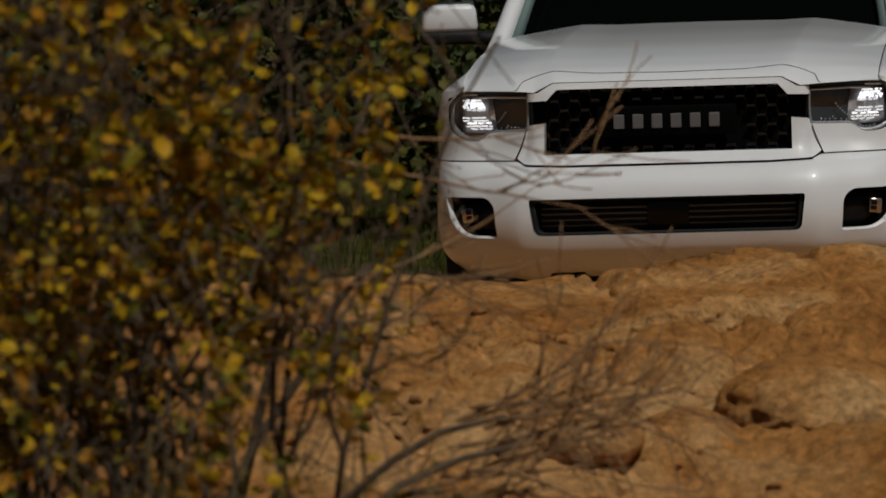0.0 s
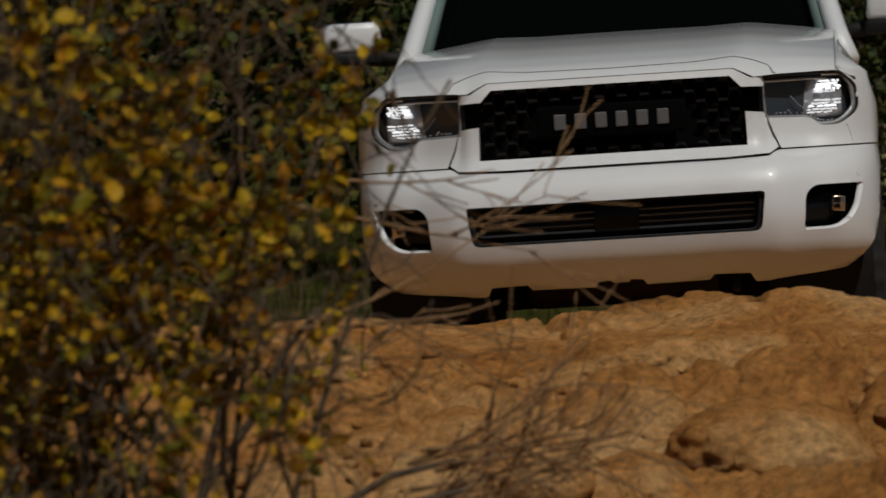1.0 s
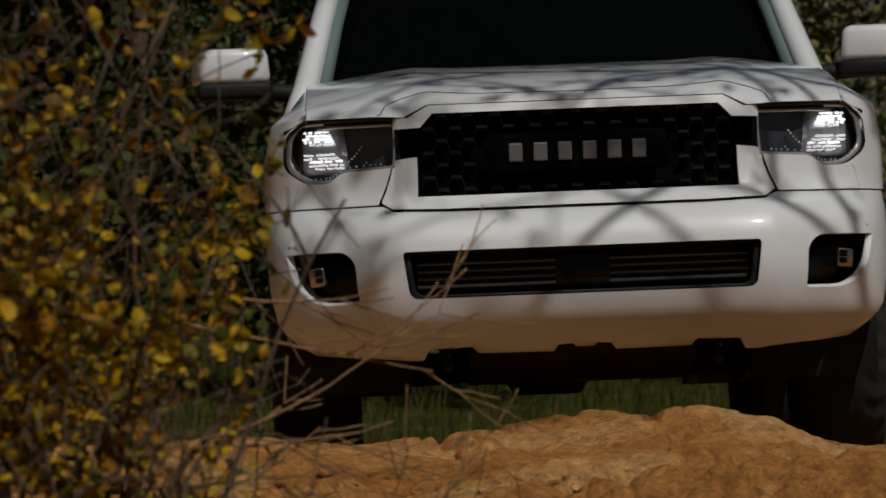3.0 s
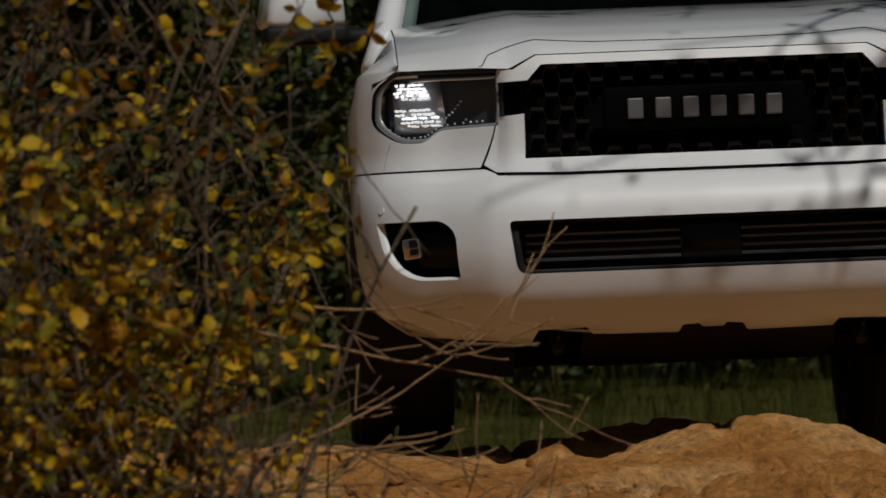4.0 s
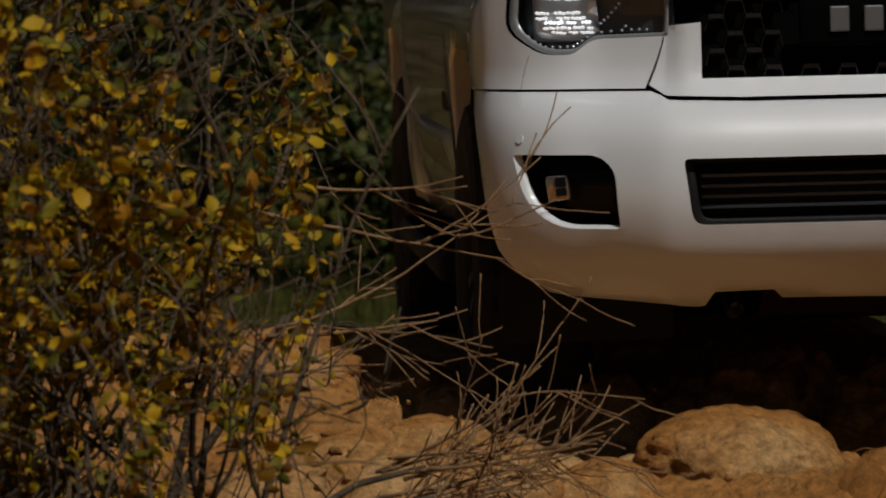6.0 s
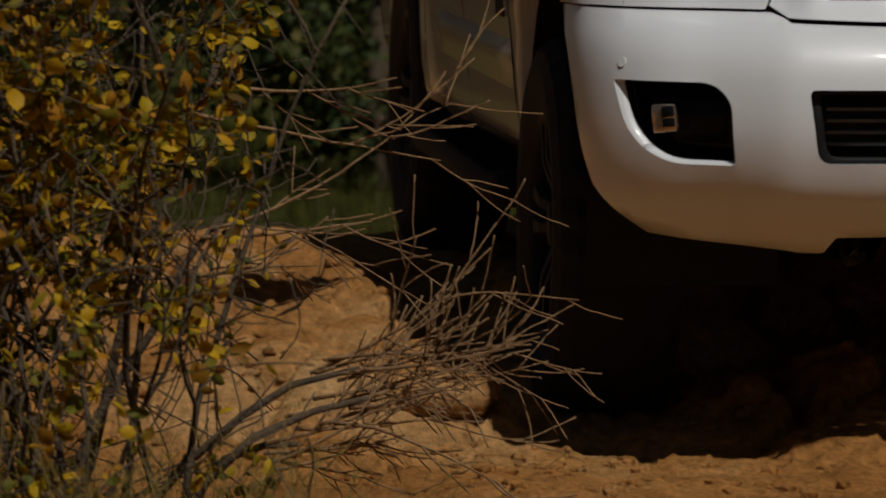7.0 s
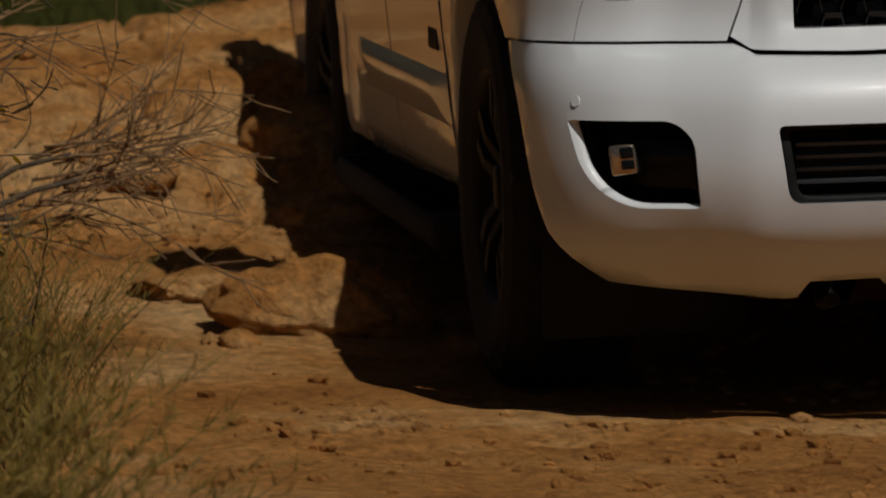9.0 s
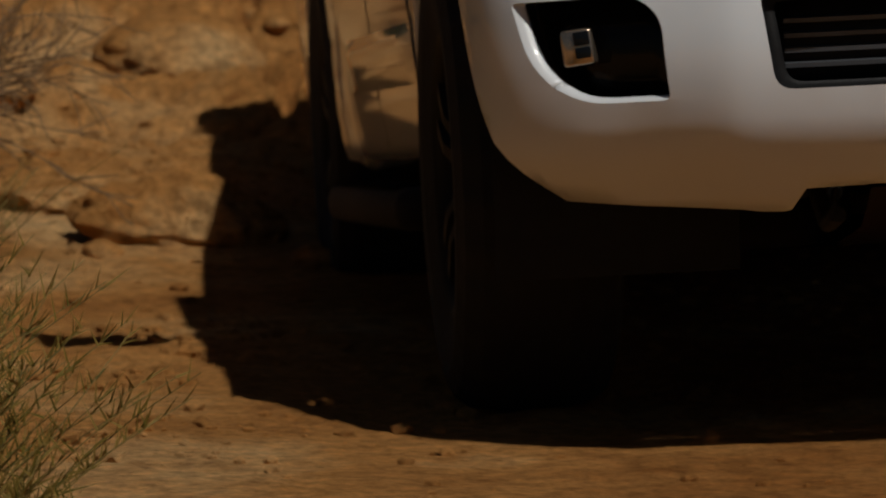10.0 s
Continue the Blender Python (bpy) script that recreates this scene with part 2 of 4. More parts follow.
def panel(outline, holes, place, step=0.04, depth=Vector((0, 0.03, 0))):
    """A sheet cut to an outline with holes, laid on a curved surface by place(u, v), with its rims folded back by depth (a vector or a function of u, v)."""
    from mathutils.geometry import delaunay_2d_cdt
    loops = [dense(outline, step)] + [dense(h, step * 0.6) for h in holes]
    pts, edges, rims = [], [], []
    for lp in loops:
        n0 = len(pts)
        pts += lp
        edges += [(n0 + i, n0 + (i + 1) % len(lp)) for i in range(len(lp))]
    us, vs = [p[0] for p in loops[0]], [p[1] for p in loops[0]]
    nu, nv = int((max(us) - min(us)) / step), int((max(vs) - min(vs)) / step)
    near = np.array(pts)
    for i in range(1, nu):
        for j in range(1, nv):
            q = (min(us) + i * step, min(vs) + j * step)
            if inside(q, loops[0]) and not any(inside(q, h) for h in loops[1:]) and np.min(np.hypot(*(near - q).T)) > step * 0.45:
                pts.append(q)
    co, ed, fa, *_ = delaunay_2d_cdt([Vector(p) for p in pts], edges, [], 0, 1e-6)
    bm = bmesh.new()
    ver = [bm.verts.new(place(*c)) for c in co]
    for f in fa:
        c = sum((co[i] for i in f), Vector((0, 0))) / len(f)
        if inside(c, loops[0]) and not any(inside(c, h) for h in loops[1:]):
            try:
                bm.faces.new([ver[i] for i in f])
            except ValueError:
                pass
    back = {}
    index = {v: i for i, v in enumerate(ver)}
    for e in [e for e in bm.edges if len(e.link_faces) == 1]:
        a, b = e.link_loops[0].vert, e.link_loops[0].link_loop_next.vert
        for v in (a, b):
            if v not in back:
                d = depth(*co[index[v]]) if callable(depth) else depth
                mid = bm.verts.new(v.co + d * 0.18 + Vector((0, 0, 0)))
                back[v] = (mid, bm.verts.new(v.co + d))
        bm.faces.new((b, a, back[a][0], back[b][0]))
        bm.faces.new((back[b][0], back[a][0], back[a][1], back[b][1]))
    for v in [v for v in bm.verts if not v.link_faces]:
        bm.verts.remove(v)
    return bm


def tube(bm, path, radii, sides=6):
    """A bent tapering rod along the points."""
    rings = []
    for i, p in enumerate(path):
        a, b = path[max(0, i - 1)], path[min(len(path) - 1, i + 1)]
        d = (Vector(b) - Vector(a)).normalized()
        s = d.orthogonal().normalized()
        u = d.cross(s)
        r = radii[i] if isinstance(radii, (list, tuple)) else radii
        rings.append([bm.verts.new(Vector(p) + (s * math.cos(k * math.tau / sides) + u * math.sin(k * math.tau / sides)) * r) for k in range(sides)])
    for q, w in zip(rings, rings[1:]):
        for k in range(sides):
            bm.faces.new((q[k], q[(k + 1) % sides], w[(k + 1) % sides], w[k]))
    bm.faces.new(rings[0][::-1]), bm.faces.new(rings[-1])


def lerp_table(x, table):
    return float(np.interp(x, [a for a, _ in table], [b for _, b in table]))


def smooth_table(x, table):
    """Cubic through the table's points."""
    xs, ys = np.array([a for a, _ in table], float), np.array([b for _, b in table], float)
    m = np.gradient(ys, xs)
    i = np.clip(np.searchsorted(xs, x) - 1, 0, len(xs) - 2)
    h = xs[i + 1] - xs[i]
    t = np.clip((x - xs[i]) / h, 0, 1)
    return ((2 * t**3 - 3 * t**2 + 1) * ys[i] + (t**3 - 2 * t**2 + t) * h * m[i] + (-2 * t**3 + 3 * t**2) * ys[i + 1] + (t**3 - t**2) * h * m[i + 1])


# ---------------------------------------------------------------- ground
_rng = np.random.RandomState(7)
_LATTICE = _rng.rand(256, 256)


def value_noise(x, y):
    xi, yi = np.floor(x).astype(int), np.floor(y).astype(int)
    fx, fy = x - xi, y - yi
    fx, fy = fx * fx * (3 - 2 * fx), fy * fy * (3 - 2 * fy)
    g = lambda a, b: _LATTICE[a % 256, b % 256]
    return (g(xi, yi) * (1 - fx) + g(xi + 1, yi) * fx) * (1 - fy) + (g(xi, yi + 1) * (1 - fx) + g(xi + 1, yi + 1) * fx) * fy - 0.5


def fbm(x, y, octaves=5, gain=0.5):
    s, a = 0, 1.0
    for k in range(octaves):
        s = s + a * value_noise(x * 2**k + 17.3 * k, y * 2**k + 5.1 * k)
        a *= gain
    return s


def blocks(x, y):
    """Distances to the nearest and the second of scattered points, and the nearest one's own number."""
    xi, yi = np.floor(x).astype(int), np.floor(y).astype(int)
    f1, f2, own = np.full(x.shape, 9.0), np.full(x.shape, 9.0), np.zeros(x.shape)
    for dx in (-1, 0, 1):
        for dy in (-1, 0, 1):
            a, b = (xi + dx) % 256, (yi + dy) % 256
            d = np.hypot(xi + dx + 0.15 + 0.7 * _LATTICE[a, b] - x, yi + dy + 0.15 + 0.7 * _LATTICE[b, (a + 91) % 256] - y)
            near = d < f1
            f2 = np.where(near, f1, np.minimum(f2, d))
            own = np.where(near, _LATTICE[(a + 37) % 256, (b + 53) % 256], own)
            f1 = np.where(near, d, f1)
    return f1, f2, own


# height of the ground along the track
PROFILE = [(-40, 0.05), (0, 0.1), (3, 0.16), (5, 0.17), (7, 0.15), (8.3, 0.07), (9.0, 0.045), (9.8, 0.05), (10.5, 0.095), (11.2, 0.15), (11.9, 0.215), (12.7, 0.305), (13.5, 0.37),
           (14.5, 0.405), (15.8, 0.41), (16.8, 0.38), (17.7, 0.32), (18.6, 0.25), (20.2, 0.2), (21.4, 0.03), (22.3, -0.07), (24, -0.25), (28, -0.33), (40, -0.3), (80, -0.1), (400, 0.0), (3000, 0.0)]
# centre line of the track
TRACK = [(0, 1.8), (7, 1.87), (8.3, 1.92), (9.5, 1.93), (10.5, 1.89), (11.2, 1.77), (12.3, 1.5), (14, 1.19), (15.8, 1.03), (17.7, 0.96), (21, 0.92), (24, 1.03), (30, 1.4)]


def ground_height(x, y):
    x, y = np.asarray(x, float), np.asarray(y, float)
    z = smooth_table(y, PROFILE)
    rocky = np.clip((y - 10.6) / 1.6, 0, 1) * np.clip((26 - y) / 5, 0, 1)
    n = 0.10 * fbm(x * 1.1 + 3, y * 1.1, 3) + 0.05 * fbm(x * 3.1, y * 3.1 + 9, 4, 0.55)
    wx, wy = x + 0.25 * fbm(x * 2 + 5, y * 2, 2), y + 0.25 * fbm(x * 2, y * 2 + 8, 2)
    for size, high in ((1.7, 0.09), (4.1, 0.05), (9.5, 0.010)):
        f1, f2, own = blocks(wx * size, wy * size * 1.2)
        gap = np.clip((f2 - f1) / 0.18, 0, 1)
        n = n + high * (gap * gap * (3 - 2 * gap) * (0.6 + 0.5 * own) - 0.5 - 0.6 * f1 * f1) * np.clip(0.5 + 2.5 * (fbm(x * 0.9 + size, y * 0.9, 2) + 0.12), 0.25, 1)
    ledge = fbm(x * 1.7 + 40, y * 2.3 + 11, 3) * 4
    n = n + 0.028 * (np.floor(ledge) + np.clip((ledge - np.floor(ledge)) * 9, 0, 1))
    fine = 0.040 * fbm(x * 8, y * 9, 5, 0.64) + 0.005 * np.abs(fbm(x * 19, y * 23 + 4, 3, 0.6))
    gone = np.abs(x - np.interp(y, [a for a, _ in TRACK], [b for _, b in TRACK]))
    wheel = np.exp(-((gone - 0.85) / 0.26) ** 2)
    n = np.where(n > 0, n * (1 - 0.85 * wheel), n * (1 - 0.5 * wheel))
    road = 0.02 * fbm(x * 0.8, y * 0.8, 3) + 0.022 * fbm(x * 5, y * 5, 4, 0.6) * np.clip(0.4 + 3 * fbm(x * 0.7 + 9, y * 0.7, 2), 0.25, 1)
    calm = np.clip((y - 14.2) / 1.0, 0, 1)
    n, fine = n * (1 - 0.5 * calm), fine * (1 - 0.6 * calm)
    out = z + rocky * (n + fine) + (1 - rocky) * road * np.clip((60 - y) / 20, 0.3, 1) * 1.2
    out = out + 0.02 * calm * np.clip(17.6 - y, 0, 1)
    # ruts worn by wheels
    out = out - 0.02 * np.exp(-(((gone - 0.86) / 0.18) ** 4)) * np.clip((y - 11.5) / 0.6, 0, 1) * np.clip((14.8 - y) / 1.2, 0, 1)
    # bare mound between the wheel tracks, on the crest
    out = out + 0.075 * np.exp(-(((x - 1.11) / 0.36) ** 4) - ((y - 16.2) / 0.75) ** 4)
    return out


def axis(fine0, fine1, step, far0, far1, grow=1.13):
    a = list(np.arange(fine0, fine1, step))
    s, p = step, a[0]
    low = []
    while p > far0:
        s *= grow
        p -= s
        low.append(p)
    s, p = step, a[-1]
    while p < far1:
        s *= grow
        p += s
        a.append(p)
    return np.array(low[::-1] + a)


def build_ground():
    xs, ys = axis(-1.0, 2.9, 0.0115, -900, 900), axis(5.4, 17.2, 0.0115, -300, 2500)
    X, Y = np.meshgrid(xs, ys)
    Z = ground_height(X, Y)
    nx, ny = len(xs), len(ys)
    me = bpy.data.meshes.new("ground")
    me.vertices.add(nx * ny)
    me.vertices.foreach_set("co", np.stack([X, Y, Z], -1).ravel())
    i = (np.arange(ny - 1)[:, None] * nx + np.arange(nx - 1)[None]).ravel()
    quads = np.stack([i, i + 1, i + 1 + nx, i + nx], -1)
    me.loops.add(quads.size)
    me.loops.foreach_set("vertex_index", quads.ravel())
    me.polygons.add(len(quads))
    me.polygons.foreach_set("loop_start", np.arange(len(quads)) * 4)
    me.polygons.foreach_set("use_smooth", np.ones(len(quads), bool))
    me.update(calc_edges=True)
    me.materials.append(M_EARTH)
    return tagged(new("ground", me), "uneven dry orange earth and weathered rock ledges", "ground", kind="structure")


build_ground()


# ---------------------------------------------------------------- the car
# Car space: x across, y towards the tail, z up, the ground under the front axle at the origin.
NOSE = [(0, -0.968), (0.3, -0.963), (0.55, -0.955), (0.61, -0.945), (0.66, -0.92), (0.75, -0.867), (0.86, -0.80), (0.935, -0.72), (0.985, -0.61), (1.003, -0.5), (1.01, -0.38)]
_nx, _ny = np.array([a for a, _ in NOSE]), np.array([b for _, b in NOSE])
_arc = np.r_[0, np.cumsum(np.hypot(np.diff(_nx), np.diff(_ny)))]


def nose(u, inset):
    """A point of the front's plan at the arc length u from the middle, moved inwards."""
    s = abs(u)
    x, y = smooth_table(s, list(zip(_arc, _nx))), smooth_table(s, list(zip(_arc, _ny)))
    e = 0.01
    dx = smooth_table(s + e, list(zip(_arc, _nx))) - smooth_table(s - e, list(zip(_arc, _nx)))
    dy = smooth_table(s + e, list(zip(_arc, _ny))) - smooth_table(s - e, list(zip(_arc, _ny)))
    d = math.hypot(dx, dy) or 1
    x, y = x - dy / d * inset, y + dx / d * inset
    return math.copysign(max(x, 0), u), y


def arc_of(x):
    return math.copysign(float(np.interp(abs(x), _nx, _arc)), x)


INSET = [(0.30, 0.21), (0.36, 0.135), (0.42, 0.074), (0.455, 0.043), (0.473, 0.030), (0.49, 0.02), (0.53, 0.009), (0.60, 0.0), (0.70, 0.004), (0.77, 0.012), (0.815, 0.03), (0.845, 0.055), (0.87, 0.07), (1.3, 0.07)]
LEAN = [(0.3, 0.0), (0.84, 0.0), (0.875, 0.018), (0.95, 0.018), (1.05, 0.022), (1.13, 0.038), (1.18, 0.065), (1.25, 0.12)]


def deeper(extra):
    """The front's skin, or a skin that lies further in."""
    def place(u, z):
        fade = np.clip((abs(u) - 0.8) / 0.35, 0, 1) * np.clip((z - 0.40) / 0.1, 0, 1)
        x, y = nose(u, smooth_table(z, INSET) * (1 - 0.85 * fade) + extra)
        return Vector((x, y + smooth_table(z, LEAN), z))
    return place


front = deeper(0.0)
SIDE_X = [(0.40, 0.93), (0.46, 0.945), (0.52, 0.962), (0.62, 0.976), (0.72, 0.984), (0.82, 0.995), (0.95, 1.003), (1.04, 0.998), (1.12, 0.965), (1.2, 0.90)]


def cheek(u, z):
    """The front's skin, running out into the body's side."""
    p = front(u, z)
    k = float(np.clip((abs(u) - 1.08) / 0.24, 0, 1))
    p.x += (math.copysign(smooth_table(z, SIDE_X), u) - p.x) * k * k * (3 - 2 * k)
    return p


def mirror_poly(p):
    return [(-x, z) for x, z in p[::-1]]


def poly_u(p):
    return [(arc_of(x), z) for x, z in p]


LOWER = rounded([(-0.565, 0.712), (-0.545, 0.563), (0.545, 0.563), (0.565, 0.712)], [0.015, 0.03, 0.03, 0.015])
FOG = rounded([(-0.935, 0.722), (-0.905, 0.612), (-0.845, 0.555), (-0.705, 0.555), (-0.715, 0.69), (-0.755, 0.722)], [0.01, 0.05, 0.05, 0.012, 0.03, 0.02])
HEAD = rounded([(-0.955, 1.115), (-0.965, 0.99), (-0.90, 0.945), (-0.83, 0.945), (-0.79, 0.98), (-0.63, 0.985), (-0.612, 1.144), (-0.90, 1.147)], [0.04, 0.045, 0.03, 0.02, 0.02, 0.008, 0.006, 0.03])
GRILLE = [(-0.515, 0.888), (0.515, 0.888), (0.515, 1.015), (0.625, 1.005), (0.605, 1.105), (0.50, 1.108), (0.455, 1.152), (-0.455, 1.152), (-0.50, 1.108), (-0.605, 1.105), (-0.625, 1.005), (-0.515, 1.015)]


EDGE_Z = [(0, 1.181), (0.47, 1.181), (0.545, 1.143), (0.605, 1.147), (0.63, 1.149), (0.85, 1.152), (1.0, 1.152)]
RISE = [(0, 0.0), (0.03, 0.020), (0.10, 0.050), (0.25, 0.087), (0.5, 0.128), (0.9, 0.166), (1.5, 0.20)]


def hood_front(x):
    """Where the hood's leading edge lies: its y and z."""
    z = lerp_table(abs(x), EDGE_Z)
    return deeper(0.0)(arc_of(x), z).y - 0.004 - 0.005 * float(np.clip((0.62 - abs(x)) / 0.06, 0, 1)), z


def hood_z(x, y):
    """Top of the hood."""
    a = abs(x)
    y0, z0 = hood_front(x)
    s = max(y - y0, 0)
    far = 1 - math.exp(-s / 0.13)
    drop = 0.042 * np.clip((a - 0.4) / 0.5, 0, 1.2) ** 2 - 0.008 * np.clip(1 - abs(a - 0.5) / 0.14, 0, 1)
    return float(1.181 + lerp_table(s, RISE) - (1.181 - z0) * (1 - far) - drop * far)


def build_car():
    car = tagged(new("car"), "white full-size off-road car with black grille climbing over rocky ground", "car")
    # ---- bumper
    side = 1.29
    bottom = [(-side, 0.852), (-1.262, 0.81), (-1.222, 0.755), (-1.185, 0.69), (-1.15, 0.62), (-1.12, 0.565), (-1.08, 0.502), (-1.035, 0.449), (-0.985, 0.402), (-0.86, 0.393), (-0.62, 0.374), (-0.535, 0.370), (-0.52, 0.372), (-0.495, 0.405), (-0.355, 0.408), (-0.335, 0.388),
              (-0.10, 0.385), (-0.085, 0.405), (-0.04, 0.408), (-0.03, 0.398)]
    top = [(-side, 0.862), (-0.66, 0.862), (-0.60, 0.842), (-0.40, 0.836), (0, 0.836)]
    outline = bottom + mirror_poly(bottom) + [(-x, z) for x, z in top[:4]] + top[:4][::-1]
    holes = [poly_u(LOWER), poly_u(FOG), poly_u(mirror_poly(FOG))]
    back = lambda u, z: Vector((0, 0.012, 0)) if 0.68 < abs(u) < 1.09 and 0.54 < z < 0.735 else Vector((-0.035 * np.clip(u, -1, 1) * (abs(u) > 0.9), 0.045, 0.0))
    bumper = sharp(part("bumper", panel(outline, holes, front, 0.03, back), M_PAINT, car, "white painted bumper with dusty tucked lower edge"), 50)
    # ---- lower grille with slats
    lower = part("lower_grille", panel(dense([(-0.6, 0.55), (0.6, 0.55), (0.6, 0.735), (-0.6, 0.735)], 0.1), [], deeper(0.085), 0.08), M_BLACK, car)
    rim = [(x * 0.965, 0.642 + (z - 0.642) * 0.86) for x, z in LOWER]
    part("grille_frame", panel(poly_u(LOWER), [poly_u(rim)], deeper(0.022), 0.03, Vector((0, 0.05, 0))), M_BLACK, lower)
    for k in range(4):
        z = 0.600 + k * 0.0235
        for x0, x1 in ((-0.52, -0.085), (0.085, 0.52)):
            bm = bmesh.new()
            n = 8
            rows = []
            for i in range(n + 1):
                x = x0 + (x1 - x0) * i / n
                y = nose(x, 0.035)[1]
                rows.append([bm.verts.new((x, y + a, z + b)) for a, b in ((0, -0.0035), (0.03, 0.0), (0.03, 0.010), (-0.002, 0.0035))])
            for a, b in zip(rows, rows[1:]):
                for j in range(4):
                    bm.faces.new((a[j], b[j], b[(j + 1) % 4], a[(j + 1) % 4]))
            part("slat", bm, M_GREY, lower, smooth=False)
    bm = bmesh.new()
    box(bm, -0.09, 0.09, -0.93, -0.87, 0.585, 0.70, 0.012)
    part("radar_cover", bm, M_GLOSS, lower)
    # ---- fog lamps
    for sx in (-1, 1):
        hole = FOG if sx < 0 else mirror_poly(FOG)
        c = (sum(p[0] for p in hole) / len(hole), sum(p[1] for p in hole) / len(hole))
        big = [(c[0] + (x - c[0]) * 1.06, c[1] + (z - c[1]) * 1.06) for x, z in hole]
        pocket = part("fog_lamp_pocket", panel(poly_u(big), [], deeper(0.06), 0.05), M_GLOSS, car)
        inner = [(sx * 0.735 + (x - sx * 0.735) * 0.952, 0.712 + (z - 0.712) * 0.945) for x, z in hole]
        # Near-black ring whose colour carries the shade inside the pocket.
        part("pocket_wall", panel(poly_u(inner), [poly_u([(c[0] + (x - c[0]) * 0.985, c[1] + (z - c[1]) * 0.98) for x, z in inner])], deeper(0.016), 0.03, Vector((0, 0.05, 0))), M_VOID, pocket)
        edge = dense(hole, 0.02)
        ax, az = sx * 0.735, 0.712
        bm = bmesh.new()
        rings = []
        for k, deep in ((1.0, 0.0), (0.992, 0.002), (0.975, 0.006), (0.955, 0.012), (0.95, 0.018)):
            rings.append([bm.verts.new(deeper(deep)(arc_of(ax + (x - ax) * k), az + (z - az) * (k - 0.01 * (k < 1)))) for x, z in edge])
        for a, b in zip(rings, rings[1:]):
            for k in range(len(a)):
                bm.faces.new((a[k], b[k], b[(k + 1) % len(a)], a[(k + 1) % len(a)]))
        bmesh.ops.recalc_face_normals(bm, faces=bm.faces)
        part("pocket_lip", bm, M_PAINT, pocket, "white rolled lip of the fog lamp pocket")
        x, y = sx * 0.828, -0.80
        m = pose(x, y, 0.646, 0, sx * 6, sx * 18) @ Matrix.Scale(0.9, 4)
        bm = bmesh.new()
        box(bm, -0.029, 0.029, -0.035, 0.05, -0.033, 0.033, 0.007, m)
        lamp = part("fog_lamp", bm, M_WARM_CHROME, pocket, "small square chrome fog lamp, orange ground reflection put into its colour")
        # Dark cells on one side; the other keeps the painted bronze reflection.
        bm = bmesh.new()
        for a, b in ((-0.004, 0.024),) if sx < 0 else ((-0.024, 0.004),):
            for g, h in ((0.003, 0.027), (-0.020, -0.001)):
                box(bm, a, b, -0.041, -0.033, g, h, 0.002)
        bmesh.ops.transform(bm, matrix=m, verts=bm.verts)
        part("lens", bm, M_GLOSS, lamp)
        bm = bmesh.new()
        tube(bm, [front(arc_of(sx * (0.92 - 0.012 * k)), 0.632 - 0.012 * k) + Vector((-sx * 0.012, 0.035, 0)) for k in range(5)], 0.0015, 5)
        part("pocket_trim", bm, M_CHROME, pocket)
        # parking sensor
        bm = bmesh.new()
        bmesh.ops.create_cone(bm, cap_ends=True, segments=20, radius1=0.0112, radius2=0.0104, depth=0.0022)
        u = arc_of(sx * 0.918)
        p = front(u, 0.757)
        n = (front(u + 0.01, 0.757) - p).cross(front(u, 0.767) - p).normalized()
        bmesh.ops.transform(bm, matrix=Matrix.Translation(p) @ n.to_track_quat("Z", "Y").to_matrix().to_4x4(), verts=bm.verts)
        part("parking_sensor", bm, M_PAINT, bumper, smooth=False)
    # ---- grille surround and mesh
    outer = [(-0.665, 0.875), (-0.61, 0.852), (-0.42, 0.846), (0.42, 0.846), (0.61, 0.852), (0.665, 0.875), (0.632, 1.01), (0.612, 1.144), (0.545, 1.140), (0.47, 1.178), (-0.47, 1.178), (-0.545, 1.140), (-0.612, 1.144), (-0.632, 1.01)]

    def surround(u, z):
        p = front(u, z)
        p.y += 0.014 - 0.024 * np.clip((0.60 - abs(u)) / 0.03, 0, 1)
        return p
    sharp(part("grille_surround", panel(outer, [GRILLE], surround, 0.03, Vector((0, 0.06, 0))), M_PAINT, car), 45)
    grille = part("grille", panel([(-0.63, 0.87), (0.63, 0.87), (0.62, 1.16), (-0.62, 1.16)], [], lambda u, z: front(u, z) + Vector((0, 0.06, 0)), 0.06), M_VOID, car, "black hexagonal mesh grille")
    # hexagon dimples, drawn as short wedge bars in rows
    k = 0
    for row in range(7):
        z = 0.905 + row * 0.039
        for i in range(-6, 7):
            x = (i + 0.5 * (row % 2)) * 0.085
            if abs(x) > (0.47 if z < 1.12 else 0.43) or (abs(x) < 0.30 and 0.94 < z < 1.085):
                continue
            bm = bmesh.new()
            y = front(x, z).y + 0.018
            pts = [(-0.017, 0), (0.017, 0), (0.0175, 0.005), (0.017, 0.010), (-0.017, 0.010), (-0.0175, 0.005)]
            f = [bm.verts.new((x + a, y, z + b)) for a, b in pts]
            g = [bm.verts.new((x + a, y + 0.04, z + b - 0.006)) for a, b in pts]
            bm.faces.new(f)
            for j in range(6):
                bm.faces.new((f[j], g[j], g[(j + 1) % 6], f[(j + 1) % 6]))
            for sd in (-1, 1):
                a, b = Vector((x + sd * 0.017, y + 0.004, z + 0.002)), Vector((x + sd * 0.0255, y + 0.012, z - 0.028))
                tube(bm, [a, a.lerp(b, 0.5), b], 0.0013, 4)
            part("mesh_bar", bm, M_MESH, grille, smooth=False)
    bm = bmesh.new()
    box(bm, -0.285, 0.285, -0.878, -0.85, 0.955, 1.078, 0.012)
    plate = part("emblem_plate", bm, M_VOID, grille)
    for i in range(6):
        x = -0.195 + i * 0.078
        bm = bmesh.new()
